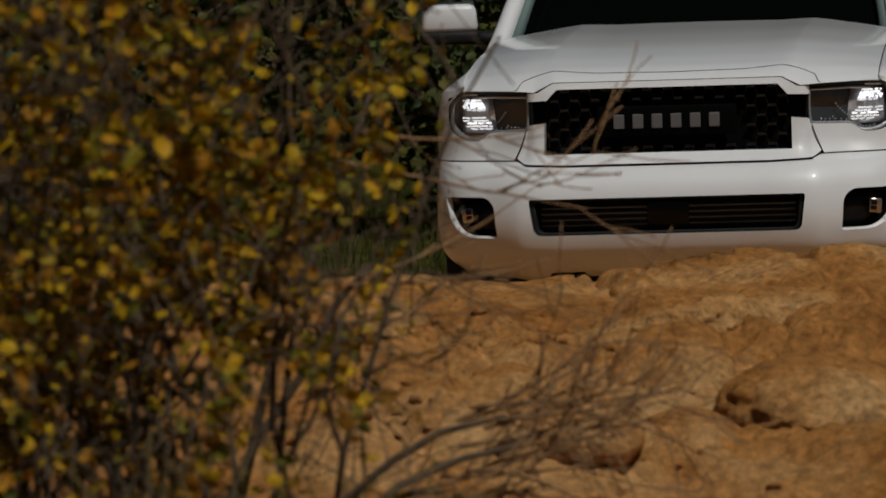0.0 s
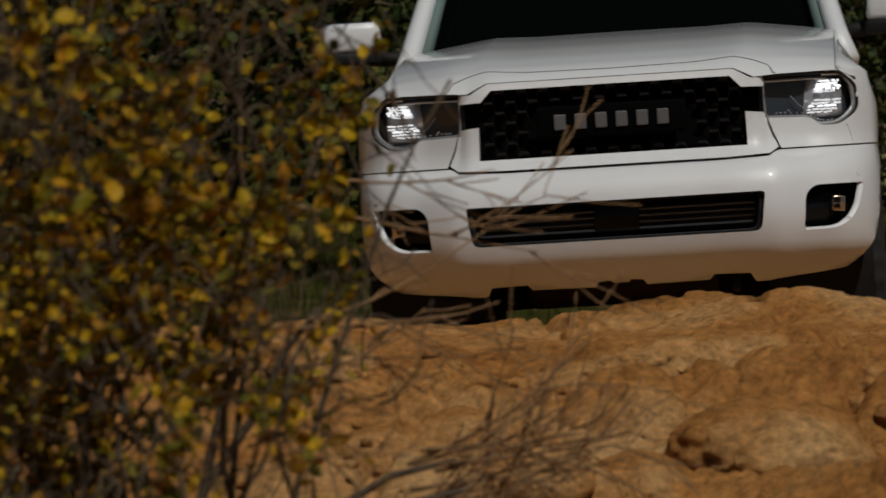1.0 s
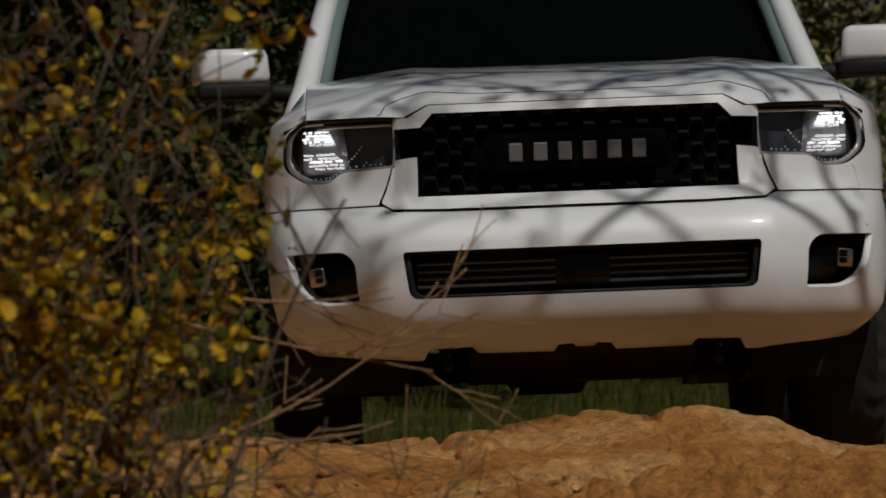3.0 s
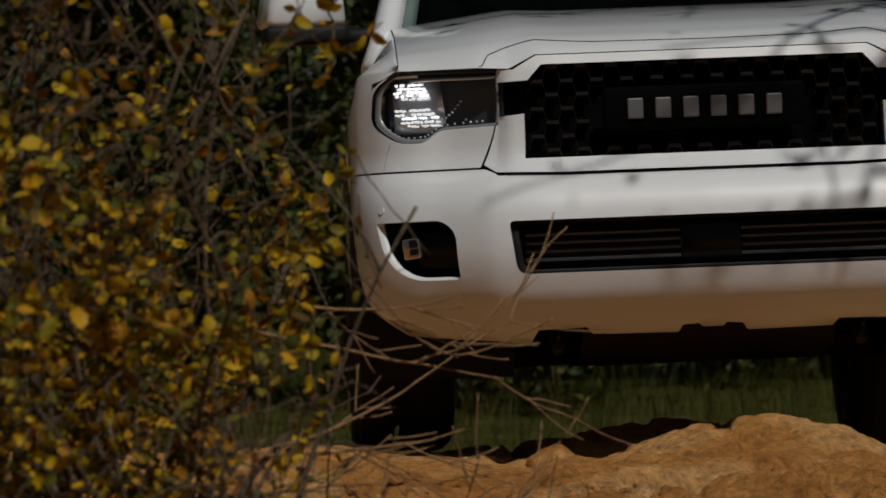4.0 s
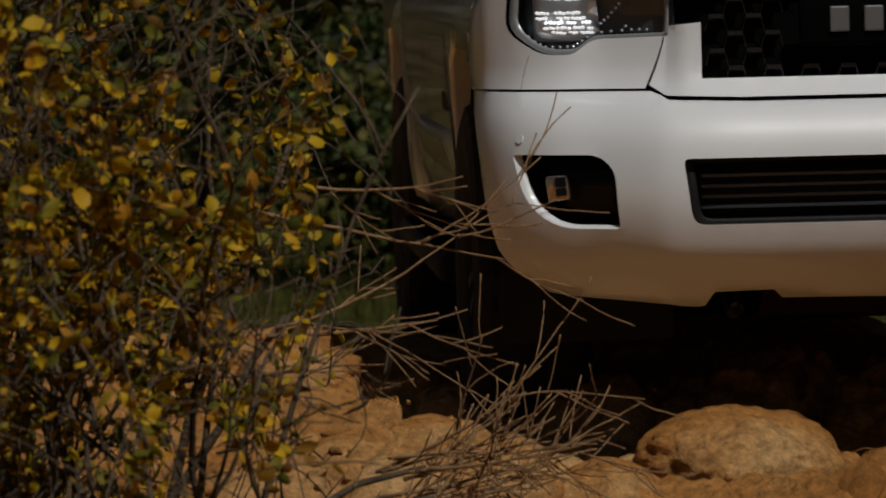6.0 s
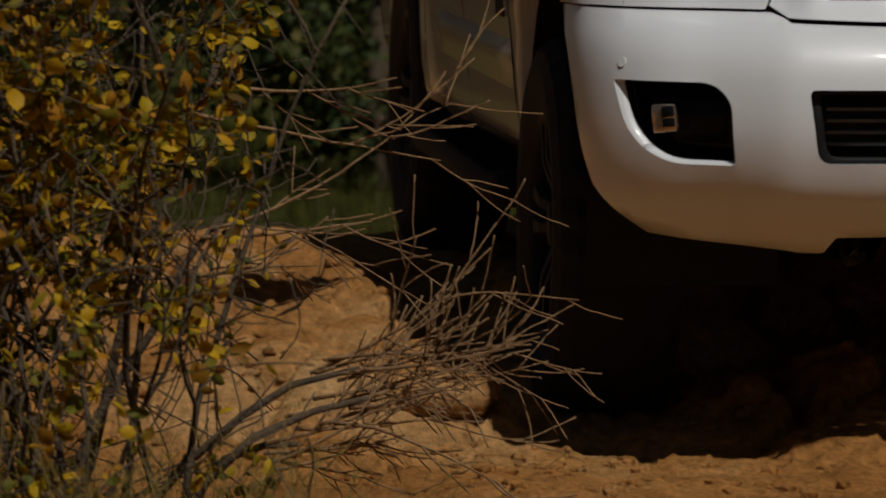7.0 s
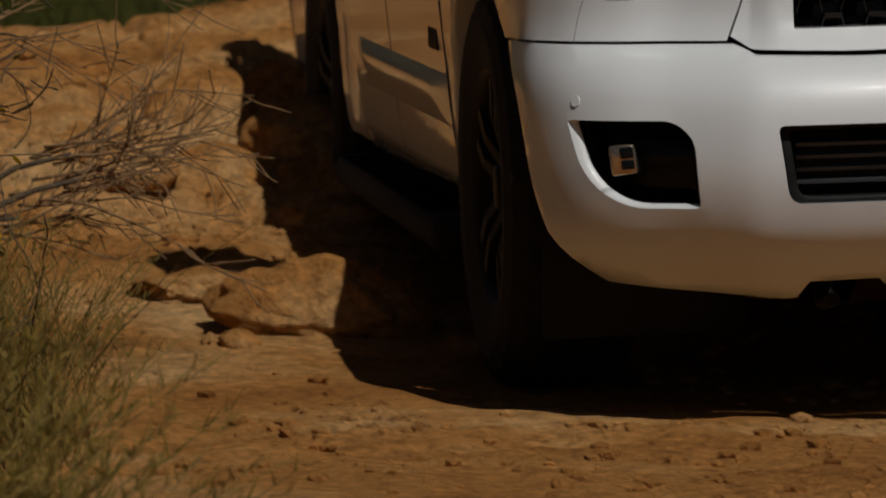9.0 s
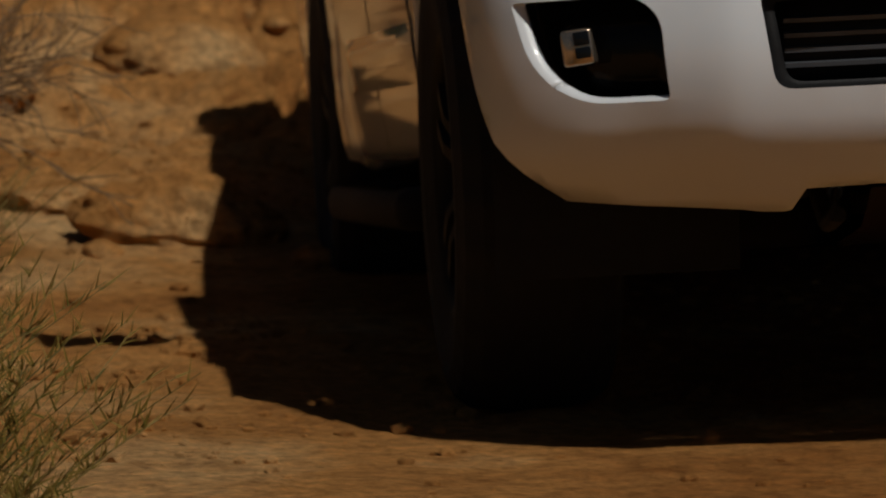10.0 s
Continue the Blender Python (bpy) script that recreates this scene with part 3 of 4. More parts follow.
        box(bm, x - 0.022, x + 0.022, -0.888, -0.874, 0.987, 1.045, 0.004)
        part("emblem_bar", bm, M_SILVER, plate, smooth=False)
    # ---- headlight panels (lower fender face) and headlights
    for sx in (-1, 1):
        face = [(-side, 0.868), (-0.675, 0.868), (-0.64, 1.0), (-0.622, 1.150), (-0.80, 1.152), (-0.94, 1.153), (-1.03, 1.15), (-1.12, 1.145), (-1.342, 1.125), (-1.342, 0.905), (-1.318, 0.888)]
        hole = poly_u(HEAD)
        if sx > 0:
            face, hole = mirror_poly(face), mirror_poly(hole)
        sharp(part("front_fender_face", panel(face, [hole], cheek, 0.03, Vector((0, 0.04, 0))), M_PAINT, car), 45)
        bm = bmesh.new()
        tube(bm, [cheek(arc_of(sx * x), z) for x, z in ((0.925, 0.945), (0.93, 0.92), (0.932, 0.895), (0.933, 0.868))], 0.0006, 5)
        part("panel_gap", bm, M_SEAM, car)
        head = HEAD if sx < 0 else mirror_poly(HEAD)
        c = (sx * 0.8, 1.05)
        big = [(c[0] + (x - c[0]) * 1.04, c[1] + (z - c[1]) * 1.06) for x, z in head]
        lamp = part("headlight", panel(poly_u(big), [], deeper(0.05), 0.03), M_SMOKE, car, "smoked headlight with lit white LED clusters")
        # lens shell, a clear rim
        rimp = [(c[0] + (x - c[0]) * 0.93, c[1] + (z - c[1]) * (0.88 if z < c[1] else 0.975)) for x, z in head]
        part("bezel", panel(poly_u(head), [poly_u(rimp)], deeper(0.012), 0.03, Vector((0, 0.03, 0))), M_BEZEL, lamp)
        led_rnd = random.Random(8)
        for z, x0, x1, m_, tall in ((1.112, 0.85, 0.925, M_LED, 0.0038), (1.102, 0.84, 0.93, M_LED, 0.0042), (1.092, 0.835, 0.932, M_LED, 0.0042), (1.082, 0.83, 0.93, M_LED, 0.0042), (1.072, 0.825, 0.915, M_LED_DIM, 0.0036),
                                    (1.040, 0.83, 0.93, M_LED_DIM, 0.0034), (1.028, 0.82, 0.93, M_LED_DIM, 0.0038), (1.018, 0.805, 0.92, M_LED, 0.0036), (1.006, 0.80, 0.915, M_LED_DIM, 0.0036), (0.995, 0.80, 0.90, M_LED_DIM, 0.003)):
            x = x0 + led_rnd.uniform(0, 0.004)
            while x < x1:
                w = led_rnd.uniform(0.002, 0.004)
                if led_rnd.random() < 0.85:
                    p = deeper(0.03)(arc_of(sx * x), z + led_rnd.uniform(-0.0015, 0.0015))
                    bm = bmesh.new()
                    bmesh.ops.create_icosphere(bm, subdivisions=1, radius=1)
                    bmesh.ops.transform(bm, matrix=Matrix.Translation(p) @ pose(0, 0, 0, 0, 0, sx * 40) @ Matrix.Diagonal((w, 0.008, tall * led_rnd.uniform(0.8, 1.4), 1)), verts=bm.verts)
                    part("led", bm, m_, lamp)
                x += 2 * w + led_rnd.uniform(0.0004, 0.0022)
        glint = [(0.79, 0.975), (0.945, 0.975), (0.945, 1.118), (0.80, 1.122)]
        part("reflector", panel(poly_u([(sx * x, z) for x, z in glint][::-sx]), [], deeper(0.045), 0.03), M_CLEAR, lamp)
        # running-light beads along the lower rim and the inner wedge
        line = [(0.955, 1.0), (0.935, 0.975), (0.91, 0.963), (0.88, 0.962), (0.85, 0.964), (0.825, 0.975), (0.80, 0.992), (0.765, 0.997), (0.725, 1.0), (0.69, 1.0)] + [(0.785, 1.015), (0.77, 1.03), (0.755, 1.05), (0.742, 1.07)]
        line = [(a[0] + (b[0] - a[0]) * t, a[1] + (b[1] - a[1]) * t) for a, b in zip(line, line[1:]) for t in (0, 0.5)]
        for x, z in line:
            p = deeper(0.03)(arc_of(sx * x), z)
            bm = bmesh.new()
            bmesh.ops.create_icosphere(bm, subdivisions=1, radius=0.0042)
            bmesh.ops.translate(bm, verts=bm.verts, vec=p)
            part("light_bead", bm, M_CLEAR, lamp)
        bm = bmesh.new()
        path = [deeper(0.025)(arc_of(sx * x), z) for x, z in ((0.63, 1.122), (0.72, 1.123), (0.80, 1.125), (0.88, 1.122))]
        tube(bm, path, 0.005, 6)
        part("light_guide", bm, M_CLEAR, lamp)
        # eyelid: black strip over the lamp
        bm = bmesh.new()
        path = [deeper(0.004)(arc_of(sx * x), z) for x, z in ((0.61, 1.142), (0.72, 1.145), (0.82, 1.147), (0.90, 1.145), (0.955, 1.115))]
        tube(bm, path, 0.008, 6)
        part("headlight_seal", bm, M_SEAM, lamp)
    # ---- hood
    bm = bmesh.new()
    cols = sorted(set([round(k * 0.05, 3) * s for k in range(18) for s in (-1, 1)] + [s * x for x in (0.47, 0.487, 0.505, 0.525, 0.545, 0.575, 0.605, 0.618, 0.63, 0.852) for s in (-1, 1)]))
    steps = [0, 0.008, 0.018, 0.03, 0.045, 0.06, 0.08, 0.1, 0.13, 0.16, 0.2, 0.25, 0.31, 0.38, 0.46, 0.55, 0.66, 0.78, 0.9, 1.0]
    grid = []
    for x in cols:
        y0, z0 = hood_front(x)
        y1 = 0.62 - 0.16 * (x / 0.85) ** 2
        line = [bm.verts.new((x, y0 + 0.03, z0 - 0.001))]
        line += [bm.verts.new((x, y0 + (y1 - y0) * t, hood_z(x, y0 + (y1 - y0) * t))) for t in steps]
        line.append(bm.verts.new((x, y1 + 0.02, hood_z(x, y1) - 0.06)))
        grid.append(line)
    for a, b in zip(grid, grid[1:]):
        for k in range(len(a) - 1):
            bm.faces.new((a[k], b[k], b[k + 1], a[k + 1]))
    sharp(part("hood", bm, M_PAINT, car), 40)
    bm = bmesh.new()
    corner = hood_front(0.628)[0] + 0.004
    arch = [(-0.628, corner), (-0.618, -0.81), (-0.60, -0.77), (-0.55, -0.745), (-0.47, -0.74), (-0.3, -0.765), (0, -0.778), (0.3, -0.765), (0.47, -0.74), (0.55, -0.745), (0.60, -0.77), (0.618, -0.81), (0.628, corner)]
    tube(bm, [Vector((x, y, hood_z(x, y) + 0.0005)) for a, b in zip(arch, arch[1:]) for x, y in [(a[0] + (b[0] - a[0]) * t / 6, a[1] + (b[1] - a[1]) * t / 6) for t in range(6)]], 0.0019, 5)
    part("hood_seam", bm, M_SEAM, car)
    # ---- sides: fender, doors, quarter, with wheel arches
    def flank(sx):
        def place(y, z):
            x = smooth_table(z, SIDE_X) - 0.02 * np.clip((y - 2.6) / 1.6, 0, 1)
            x += 0.024 * np.clip(1 - abs(math.hypot(y - 3.1, z - 0.43) - 0.50) / 0.13, 0, 1) + 0.008 * np.clip(1 - abs(math.hypot(y, z - 0.43) - 0.50) / 0.06, 0, 1) * (z < 0.93)
            return Vector((sx * x, y, z))
        return place
    def arch_curve(y0, a0, a1):
        return [(y0 + 0.50 * math.copysign(abs(math.cos(a)) ** 0.5, math.cos(a)), 0.43 + 0.52 * math.copysign(abs(math.sin(a)) ** 0.7, math.sin(a))) for a in np.linspace(a0, a1, 22)]
    arch_f = arch_curve(0, math.radians(129.8), 0.02)
    arch_r = arch_curve(3.1, math.pi * 0.99, 0.06)
    for sx in (-1, 1):
        lower_edge = arch_f + [(0.515, 0.485), (1.5, 0.465), (2.35, 0.452), (2.52, 0.47)] + arch_r + [(3.7, 0.5), (4.15, 0.55)]
        top = [(4.2, 1.14), (1.0, 1.17), (0.3, 1.19), (-0.2, 1.17), (-0.40, 1.125)]
        body = part("body_side", panel(lower_edge + top, [], flank(sx), 0.06, Vector((-sx * 0.06, 0, 0))), M_PAINT, car, "white doors and fender with raised moulding")
        # soft ledge pressed along the doors
        bm = bmesh.new()
        rows = []
        for i in range(25):
            y = 0.61 + 1.72 * i / 24
            w = min(1, i / 2 + 0.15, (24 - i) / 3)
            rows.append([bm.verts.new(flank(sx)(y, 0.70 + dz) + Vector((sx * (0.001 + dx * w), 0, 0))) for dx, dz in ((-0.003, 0.034), (0.002, 0.026), (0.010, 0.014), (0.017, 0.002), (0.018, -0.010), (0.008, -0.045), (0.002, -0.075), (-0.003, -0.09))])
        for a, b in zip(rows, rows[1:]):
            for j in range(7):
                bm.faces.new((a[j], b[j], b[j + 1], a[j + 1]) if sx > 0 else (a[j], a[j + 1], b[j + 1], b[j]))
        part("door_moulding", bm, M_PAINT, body)
        for k, y in enumerate((0.60, 1.62, 2.56)):
            bm = bmesh.new()
            tube(bm, [flank(sx)(y, z) + Vector((sx * 0.001, 0, 0)) for z in np.linspace(0.50, 1.16, 8)], 0.0016 if k == 0 else 0.0007, 5)
            part("door_gap", bm, M_SEAM, body)
        # dark badge on the fender side
        for j, (a, b) in enumerate(((0.0, 0.045), (0.055, 0.1), (0.11, 0.15))):
            bm = bmesh.new()
            p = flank(sx)(0.70 + a, 0.80)
            box(bm, p.x - 0.004, p.x + 0.005, 0.70 + a, 0.70 + b, 0.778, 0.828, 0.006)
            part("badge_bar", bm, M_RIM, body)
        # arch liner
        for y0 in (0, 3.1):
            bm = bmesh.new()
            rr = []
            for a in np.linspace(-0.3, math.pi + 0.3, 22):
                rr.append([bm.verts.new((sx * x, y0 + 0.53 * math.cos(a), 0.43 + 0.53 * math.sin(a))) for x in (0.955, 0.55)])
            for a, b in zip(rr, rr[1:]):
                bm.faces.new((a[0], a[1], b[1], b[0]))
            bm.faces.new([r[1] for r in rr])
            part("wheel_arch_liner", bm, M_BLACK, car)
        # running board
        bm = bmesh.new()
        box(bm, min(sx * 0.86, sx * 1.03), max(sx * 0.86, sx * 1.03), 0.60, 2.54, 0.345, 0.425, 0.03)
        board = part("running_board", bm, M_UNDER, car, "black plastic running board")
        bm = bmesh.new()
        box(bm, min(sx * 0.93, sx * 1.02), max(sx * 0.93, sx * 1.02), 0.75, 2.4, 0.423, 0.429, 0.002)
        part("tread_pad", bm, M_VOID, board)
        # fender top
        bm = bmesh.new()
        rows = []
        tip = [cheek(u, 1.149) for u in np.linspace(0.86, 1.32, 20)]
        line = [(p.y, p.x) for p in tip] + [(-0.2, 0.952), (0.0, 0.952), (0.9, 0.950)]
        for i in range(27):
            y = hood_front(0.852)[0] + 1.55 * (i / 26) ** 1.3
            xo = lerp_table(y, line)
            inner = Vector((0.855, y, hood_z(0.852, y) - 0.003))
            outer = Vector((xo, y + 0.002, lerp_table(y, [(-0.7, 1.152), (-0.55, 1.148), (-0.40, 1.134), (-0.2, 1.136), (0.9, 1.136)])))
            rows.append([bm.verts.new((sx * p.x, p.y, p.z)) for p in [inner + Vector((-0.004, 0, -0.025))] + [inner.lerp(outer, k / 6) + Vector((0, 0, 0.014 * math.sin(k / 6 * math.pi) * min(1, i / 8))) for k in range(7)] + [outer + Vector((-0.004, 0.006, -0.02))]])
        for a, b in zip(rows, rows[1:]):
            for j in range(8):
                bm.faces.new((a[j], a[j + 1], b[j + 1], b[j]) if sx > 0 else (a[j], b[j], b[j + 1], a[j + 1]))
        part("fender_top", bm, M_PAINT, car)
        # mirror
        m = pose(sx * 1.115, 0.80, 1.405, 0, 0, -sx * 6)
        bm = bmesh.new()
        box(bm, -0.125, 0.125, -0.085, 0.06, -0.048, 0.078, 0.026, None)
        for v in bm.verts:
            v.co.x += sx * 0.02 * (v.co.y > 0) - sx * 0.30 * max(0, v.co.z) * (sx * v.co.x > 0) + sx * 0.14 * max(0, v.co.z) * (sx * v.co.x < 0)
        bmesh.ops.transform(bm, matrix=m, verts=bm.verts)
        wing = part("wing_mirror", bm, M_PAINT, car, "white mirror cap on a black arm")
        bm = bmesh.new()
        box(bm, -0.13, 0.13, -0.092, 0.065, -0.098, -0.040, 0.016, m)
        part("mirror_base", bm, M_BLACK, wing)
        bm = bmesh.new()
        tube(bm, [m @ Vector((-sx * 0.06, 0, -0.070)), m @ Vector((-sx * 0.18, 0.0, -0.078)), m @ Vector((-sx * 0.30, 0.02, -0.092))], [0.030, 0.031, 0.045], 10)
        part("mirror_arm", bm, M_BLACK, wing)
        bm = bmesh.new()
        box(bm, -0.105, 0.105, 0.062, 0.068, -0.055, 0.085, 0.002, m)
        part("mirror_glass", bm, M_CHROME, wing)
        # A-pillar and cabin side
        bm = bmesh.new()
        tube(bm, [Vector((sx * 0.90, 0.45, 1.20)), Vector((sx * 0.865, 0.58, 1.31)), Vector((sx * 0.80, 0.95, 1.58)), Vector((sx * 0.74, 1.28, 1.80))], [0.05, 0.046, 0.04, 0.04], 10)
        part("a_pillar", bm, M_PAINT, car)
        bm = bmesh.new()
        tube(bm, [Vector((sx * 0.81, 0.60, 1.30)), Vector((sx * 0.755, 0.95, 1.555)), Vector((sx * 0.70, 1.26, 1.77))], [0.03, 0.026, 0.025], 8)
        part("pillar_trim", bm, M_INTERIOR, car, "grey-green inner pillar trim behind the glass")
        for y0, y1 in ((0.98, 1.60), (1.66, 2.55), (2.62, 3.85)):
            bm = bmesh.new()
            vs = [bm.verts.new((sx * (0.95 - 0.36 * (z - 1.16)), y, z)) for y, z in ((y0 - (0.25 if y0 < 1 else 0), 1.18), (y1, 1.18), (y1, 1.74), (y0 + (0.25 if y0 < 1 else 0), 1.74))]
            bm.faces.new(vs if sx > 0 else vs[::-1])
            part("side_window", bm, M_GLASS_DARK, car, smooth=False)
        bm = bmesh.new()
        vs = [(0.5, 1.14), (4.15, 1.14), (3.95, 1.80), (1.30, 1.80)]
        ring = [bm.verts.new((sx * (0.945 - 0.36 * (z - 1.16)), y, z)) for y, z in vs]
        bm.faces.new(ring if sx > 0 else ring[::-1])
        part("cabin_side", bm, M_PAINT, car, smooth=False)
    # ---- windscreen, roof, tail
    def glass(u, v):
        y = 0.52 + 0.80 * v
        half = 0.86 - 0.15 * v
        x = u * half
        return Vector((x, y + 0.12 * u * u - 0.0, 1.30 + 0.52 * v - 0.02 * u * u))
    part("windscreen", panel([(-0.97, 0), (0.97, 0), (0.97, 1), (-0.97, 1)], [], glass, 0.12, Vector((0, 0.006, -0.003))), M_GLASS_DARK, car, "dark windscreen, black colour in place of shaded tree reflections")
    for i, (y0, x0) in enumerate(((0.50, 0.1), (0.50, -0.55))):
        bm = bmesh.new()
        tube(bm, [glass((x0 + 0.55 * t) / 0.86, 0.03 + 0.02 * t) + Vector((0, -0.015, 0.006)) for t in (0, 0.3, 0.6, 0.9)], 0.007, 6)
        part("wiper", bm, M_BLACK, car)
    bm = bmesh.new()
    rows = []
    for i in range(9):
        y = 1.24 + 2.8 * i / 8
        rows.append([bm.verts.new((x, y, 1.79 + 0.10 * (1 - (x / 0.74) ** 4) - 0.05 * (y > 3.9))) for x in np.linspace(-0.715, 0.715, 13)])
    for a, b in zip(rows, rows[1:]):
        for j in range(12):
            bm.faces.new((a[j], a[j + 1], b[j + 1], b[j]))
    part("roof", bm, M_PAINT, car)
    bm = bmesh.new()
    box(bm, -0.95, 0.95, 4.02, 4.2, 0.55, 1.16, 0.05)
    part("tailgate", bm, M_PAINT, car)
    bm = bmesh.new()
    box(bm, -0.76, 0.76, 3.92, 4.1, 1.14, 1.84, 0.05)
    part("rear_window", bm, M_GLASS_DARK, car)
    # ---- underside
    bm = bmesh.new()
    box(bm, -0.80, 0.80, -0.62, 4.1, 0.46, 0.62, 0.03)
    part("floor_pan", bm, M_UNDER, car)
    bm = bmesh.new()
    vs = [(-0.72, 0.40), (-0.60, 0.335), (-0.3, 0.30), (0.1, 0.29), (0.3, 0.34)]
    rr = [[bm.verts.new((x, y, z)) for x in (-0.36, -0.3, 0.3, 0.36)] for y, z in vs]
    for a, b in zip(rr, rr[1:]):
        for j in range(3):
            bm.faces.new((a[j], b[j], b[j + 1], a[j + 1]))
    bmesh.ops.translate(bm, verts=bm.verts, vec=(0, 2.0, 0))
    skid = part("skid_plate", bm, M_SKID, car, "dark red-brown skid plate under the nose")
    skid.location.y = -2.0
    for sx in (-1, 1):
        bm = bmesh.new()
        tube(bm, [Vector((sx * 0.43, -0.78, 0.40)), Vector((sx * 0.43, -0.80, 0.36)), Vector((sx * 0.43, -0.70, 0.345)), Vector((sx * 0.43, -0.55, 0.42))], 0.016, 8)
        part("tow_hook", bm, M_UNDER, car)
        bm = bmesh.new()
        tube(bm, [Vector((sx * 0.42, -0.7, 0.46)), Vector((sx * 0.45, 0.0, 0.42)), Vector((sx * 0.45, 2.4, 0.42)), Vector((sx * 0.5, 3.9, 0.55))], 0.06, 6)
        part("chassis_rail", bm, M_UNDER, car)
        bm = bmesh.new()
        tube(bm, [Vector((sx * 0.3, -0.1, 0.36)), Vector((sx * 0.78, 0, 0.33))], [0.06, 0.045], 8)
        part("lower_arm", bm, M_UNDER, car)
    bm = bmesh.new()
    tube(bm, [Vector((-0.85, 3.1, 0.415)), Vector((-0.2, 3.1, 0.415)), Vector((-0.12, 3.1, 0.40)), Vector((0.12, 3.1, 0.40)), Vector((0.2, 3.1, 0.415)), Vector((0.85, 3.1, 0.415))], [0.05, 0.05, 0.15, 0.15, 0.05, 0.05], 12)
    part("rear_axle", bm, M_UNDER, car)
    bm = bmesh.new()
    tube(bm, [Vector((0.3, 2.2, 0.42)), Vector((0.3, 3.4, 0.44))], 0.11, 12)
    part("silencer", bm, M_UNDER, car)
    # ---- wheels
    wheels = []
    for name, sx, y in (("fl", -1, 0), ("fr", 1, 0), ("rl", -1, 3.1), ("rr", 1, 3.1)):
        wheels.append((sx, y, build_wheel(car, sx, y)))
    return car, wheels, skid


R_TYRE = 0.415


def build_wheel(car, sx, y):
    """Spins about its own x axis; the outer face is on the side sx."""
    wheel = new("wheel")
    wheel.parent = car
    wheel.location = (sx * 0.86, y, R_TYRE)
    bm = bmesh.new()
    prof = [(-0.125, 0.245), (-0.14, 0.30), (-0.142, 0.345), (-0.13, 0.385), (-0.10, 0.408), (-0.05, R_TYRE), (0.05, R_TYRE), (0.10, 0.408), (0.13, 0.385), (0.142, 0.345), (0.14, 0.30), (0.125, 0.245)]
    n = 60
    rings = []
    for i in range(n):
        a = i * math.tau / n
        rings.append([bm.verts.new((x, (r - (0.010 if i % 2 and r > 0.38 and j not in (5, 6) else 0)) * math.cos(a), (r - (0.010 if i % 2 and r > 0.38 and j not in (5, 6) else 0)) * math.sin(a))) for j, (x, r) in enumerate(prof)])
    for i in range(n):
        a, b = rings[i], rings[(i + 1) % n]
        for j in range(len(prof) - 1):
            bm.faces.new((a[j], a[j + 1], b[j + 1], b[j]))
    tyre = part("tyre", bm, M_RUBBER, wheel, "dusty black all-terrain tyre, colour deepened for shade")
    tyre.data.polygons.foreach_set("use_smooth", [False] * len(tyre.data.polygons))
    bm = bmesh.new()
    prof = [(0.126, 0.25), (0.12, 0.235), (0.105, 0.225), (-0.05, 0.215), (-0.12, 0.225), (-0.126, 0.25)]
    rings = [[bm.verts.new((sx * x, r * math.cos(i * math.tau / 40), r * math.sin(i * math.tau / 40))) for x, r in prof] for i in range(40)]
    for i in range(40):
        a, b = rings[i], rings[(i + 1) % 40]
        for j in range(len(prof) - 1):
            bm.faces.new((a[j], a[j + 1], b[j + 1], b[j]) if sx < 0 else (a[j], b[j], b[j + 1], a[j + 1]))
    rim = part("rim", bm, M_RIM, wheel, "dark alloy rim, colour deepened for shade")
    for k in range(5):
        for da in (-0.17, 0.17):
            a = k * math.tau / 5
            c = Vector((0, math.cos(a), math.sin(a)))
            d = Vector((0, math.cos(a + da), math.sin(a + da)))
            t = Vector((0, -math.sin(a), math.cos(a)))
            bm = bmesh.new()
            p0, p1 = c * 0.055 + t * (0.02 if da > 0 else -0.02) + Vector((sx * 0.085, 0, 0)), d * 0.228 + Vector((sx * 0.112, 0, 0))
            ends = []
            for p, w in ((p0, 0.021), (p0.lerp(p1, 0.5) + Vector((sx * 0.012, 0, 0)), 0.016), (p1, 0.02)):
                ends.append([bm.verts.new(p + t * s * w + Vector((sx * h, 0, 0))) for s, h in ((-1, -0.02), (-0.7, 0.006), (0.7, 0.006), (1, -0.02))])
            for q, w in zip(ends, ends[1:]):
                for j in range(3):
                    bm.faces.new((q[j], q[j + 1], w[j + 1], w[j]))
            part("spoke", bm, M_RIM, rim, smooth=False)
    bm = bmesh.new()
    bmesh.ops.create_cone(bm, cap_ends=True, segments=24, radius1=0.062, radius2=0.045, depth=0.05)
    bmesh.ops.transform(bm, matrix=pose(sx * 0.085, 0, 0, 0, sx * 90, 0), verts=bm.verts)
    hub = part("hub_cap", bm, M_RIM, rim)
    bm = bmesh.new()
    bmesh.ops.create_cone(bm, cap_ends=True, segments=30, radius1=0.17, radius2=0.17, depth=0.03)
    bmesh.ops.transform(bm, matrix=pose(0, 0, 0, 0, 90, 0), verts=bm.verts)
    part("brake_disc", bm, M_UNDER, wheel)
    return wheel


car, wheels, skid_plate = build_car()
cam.data.dof.use_dof, cam.data.dof.aperture_fstop, cam.data.dof.focus_object = True, 13.0, skid_plate


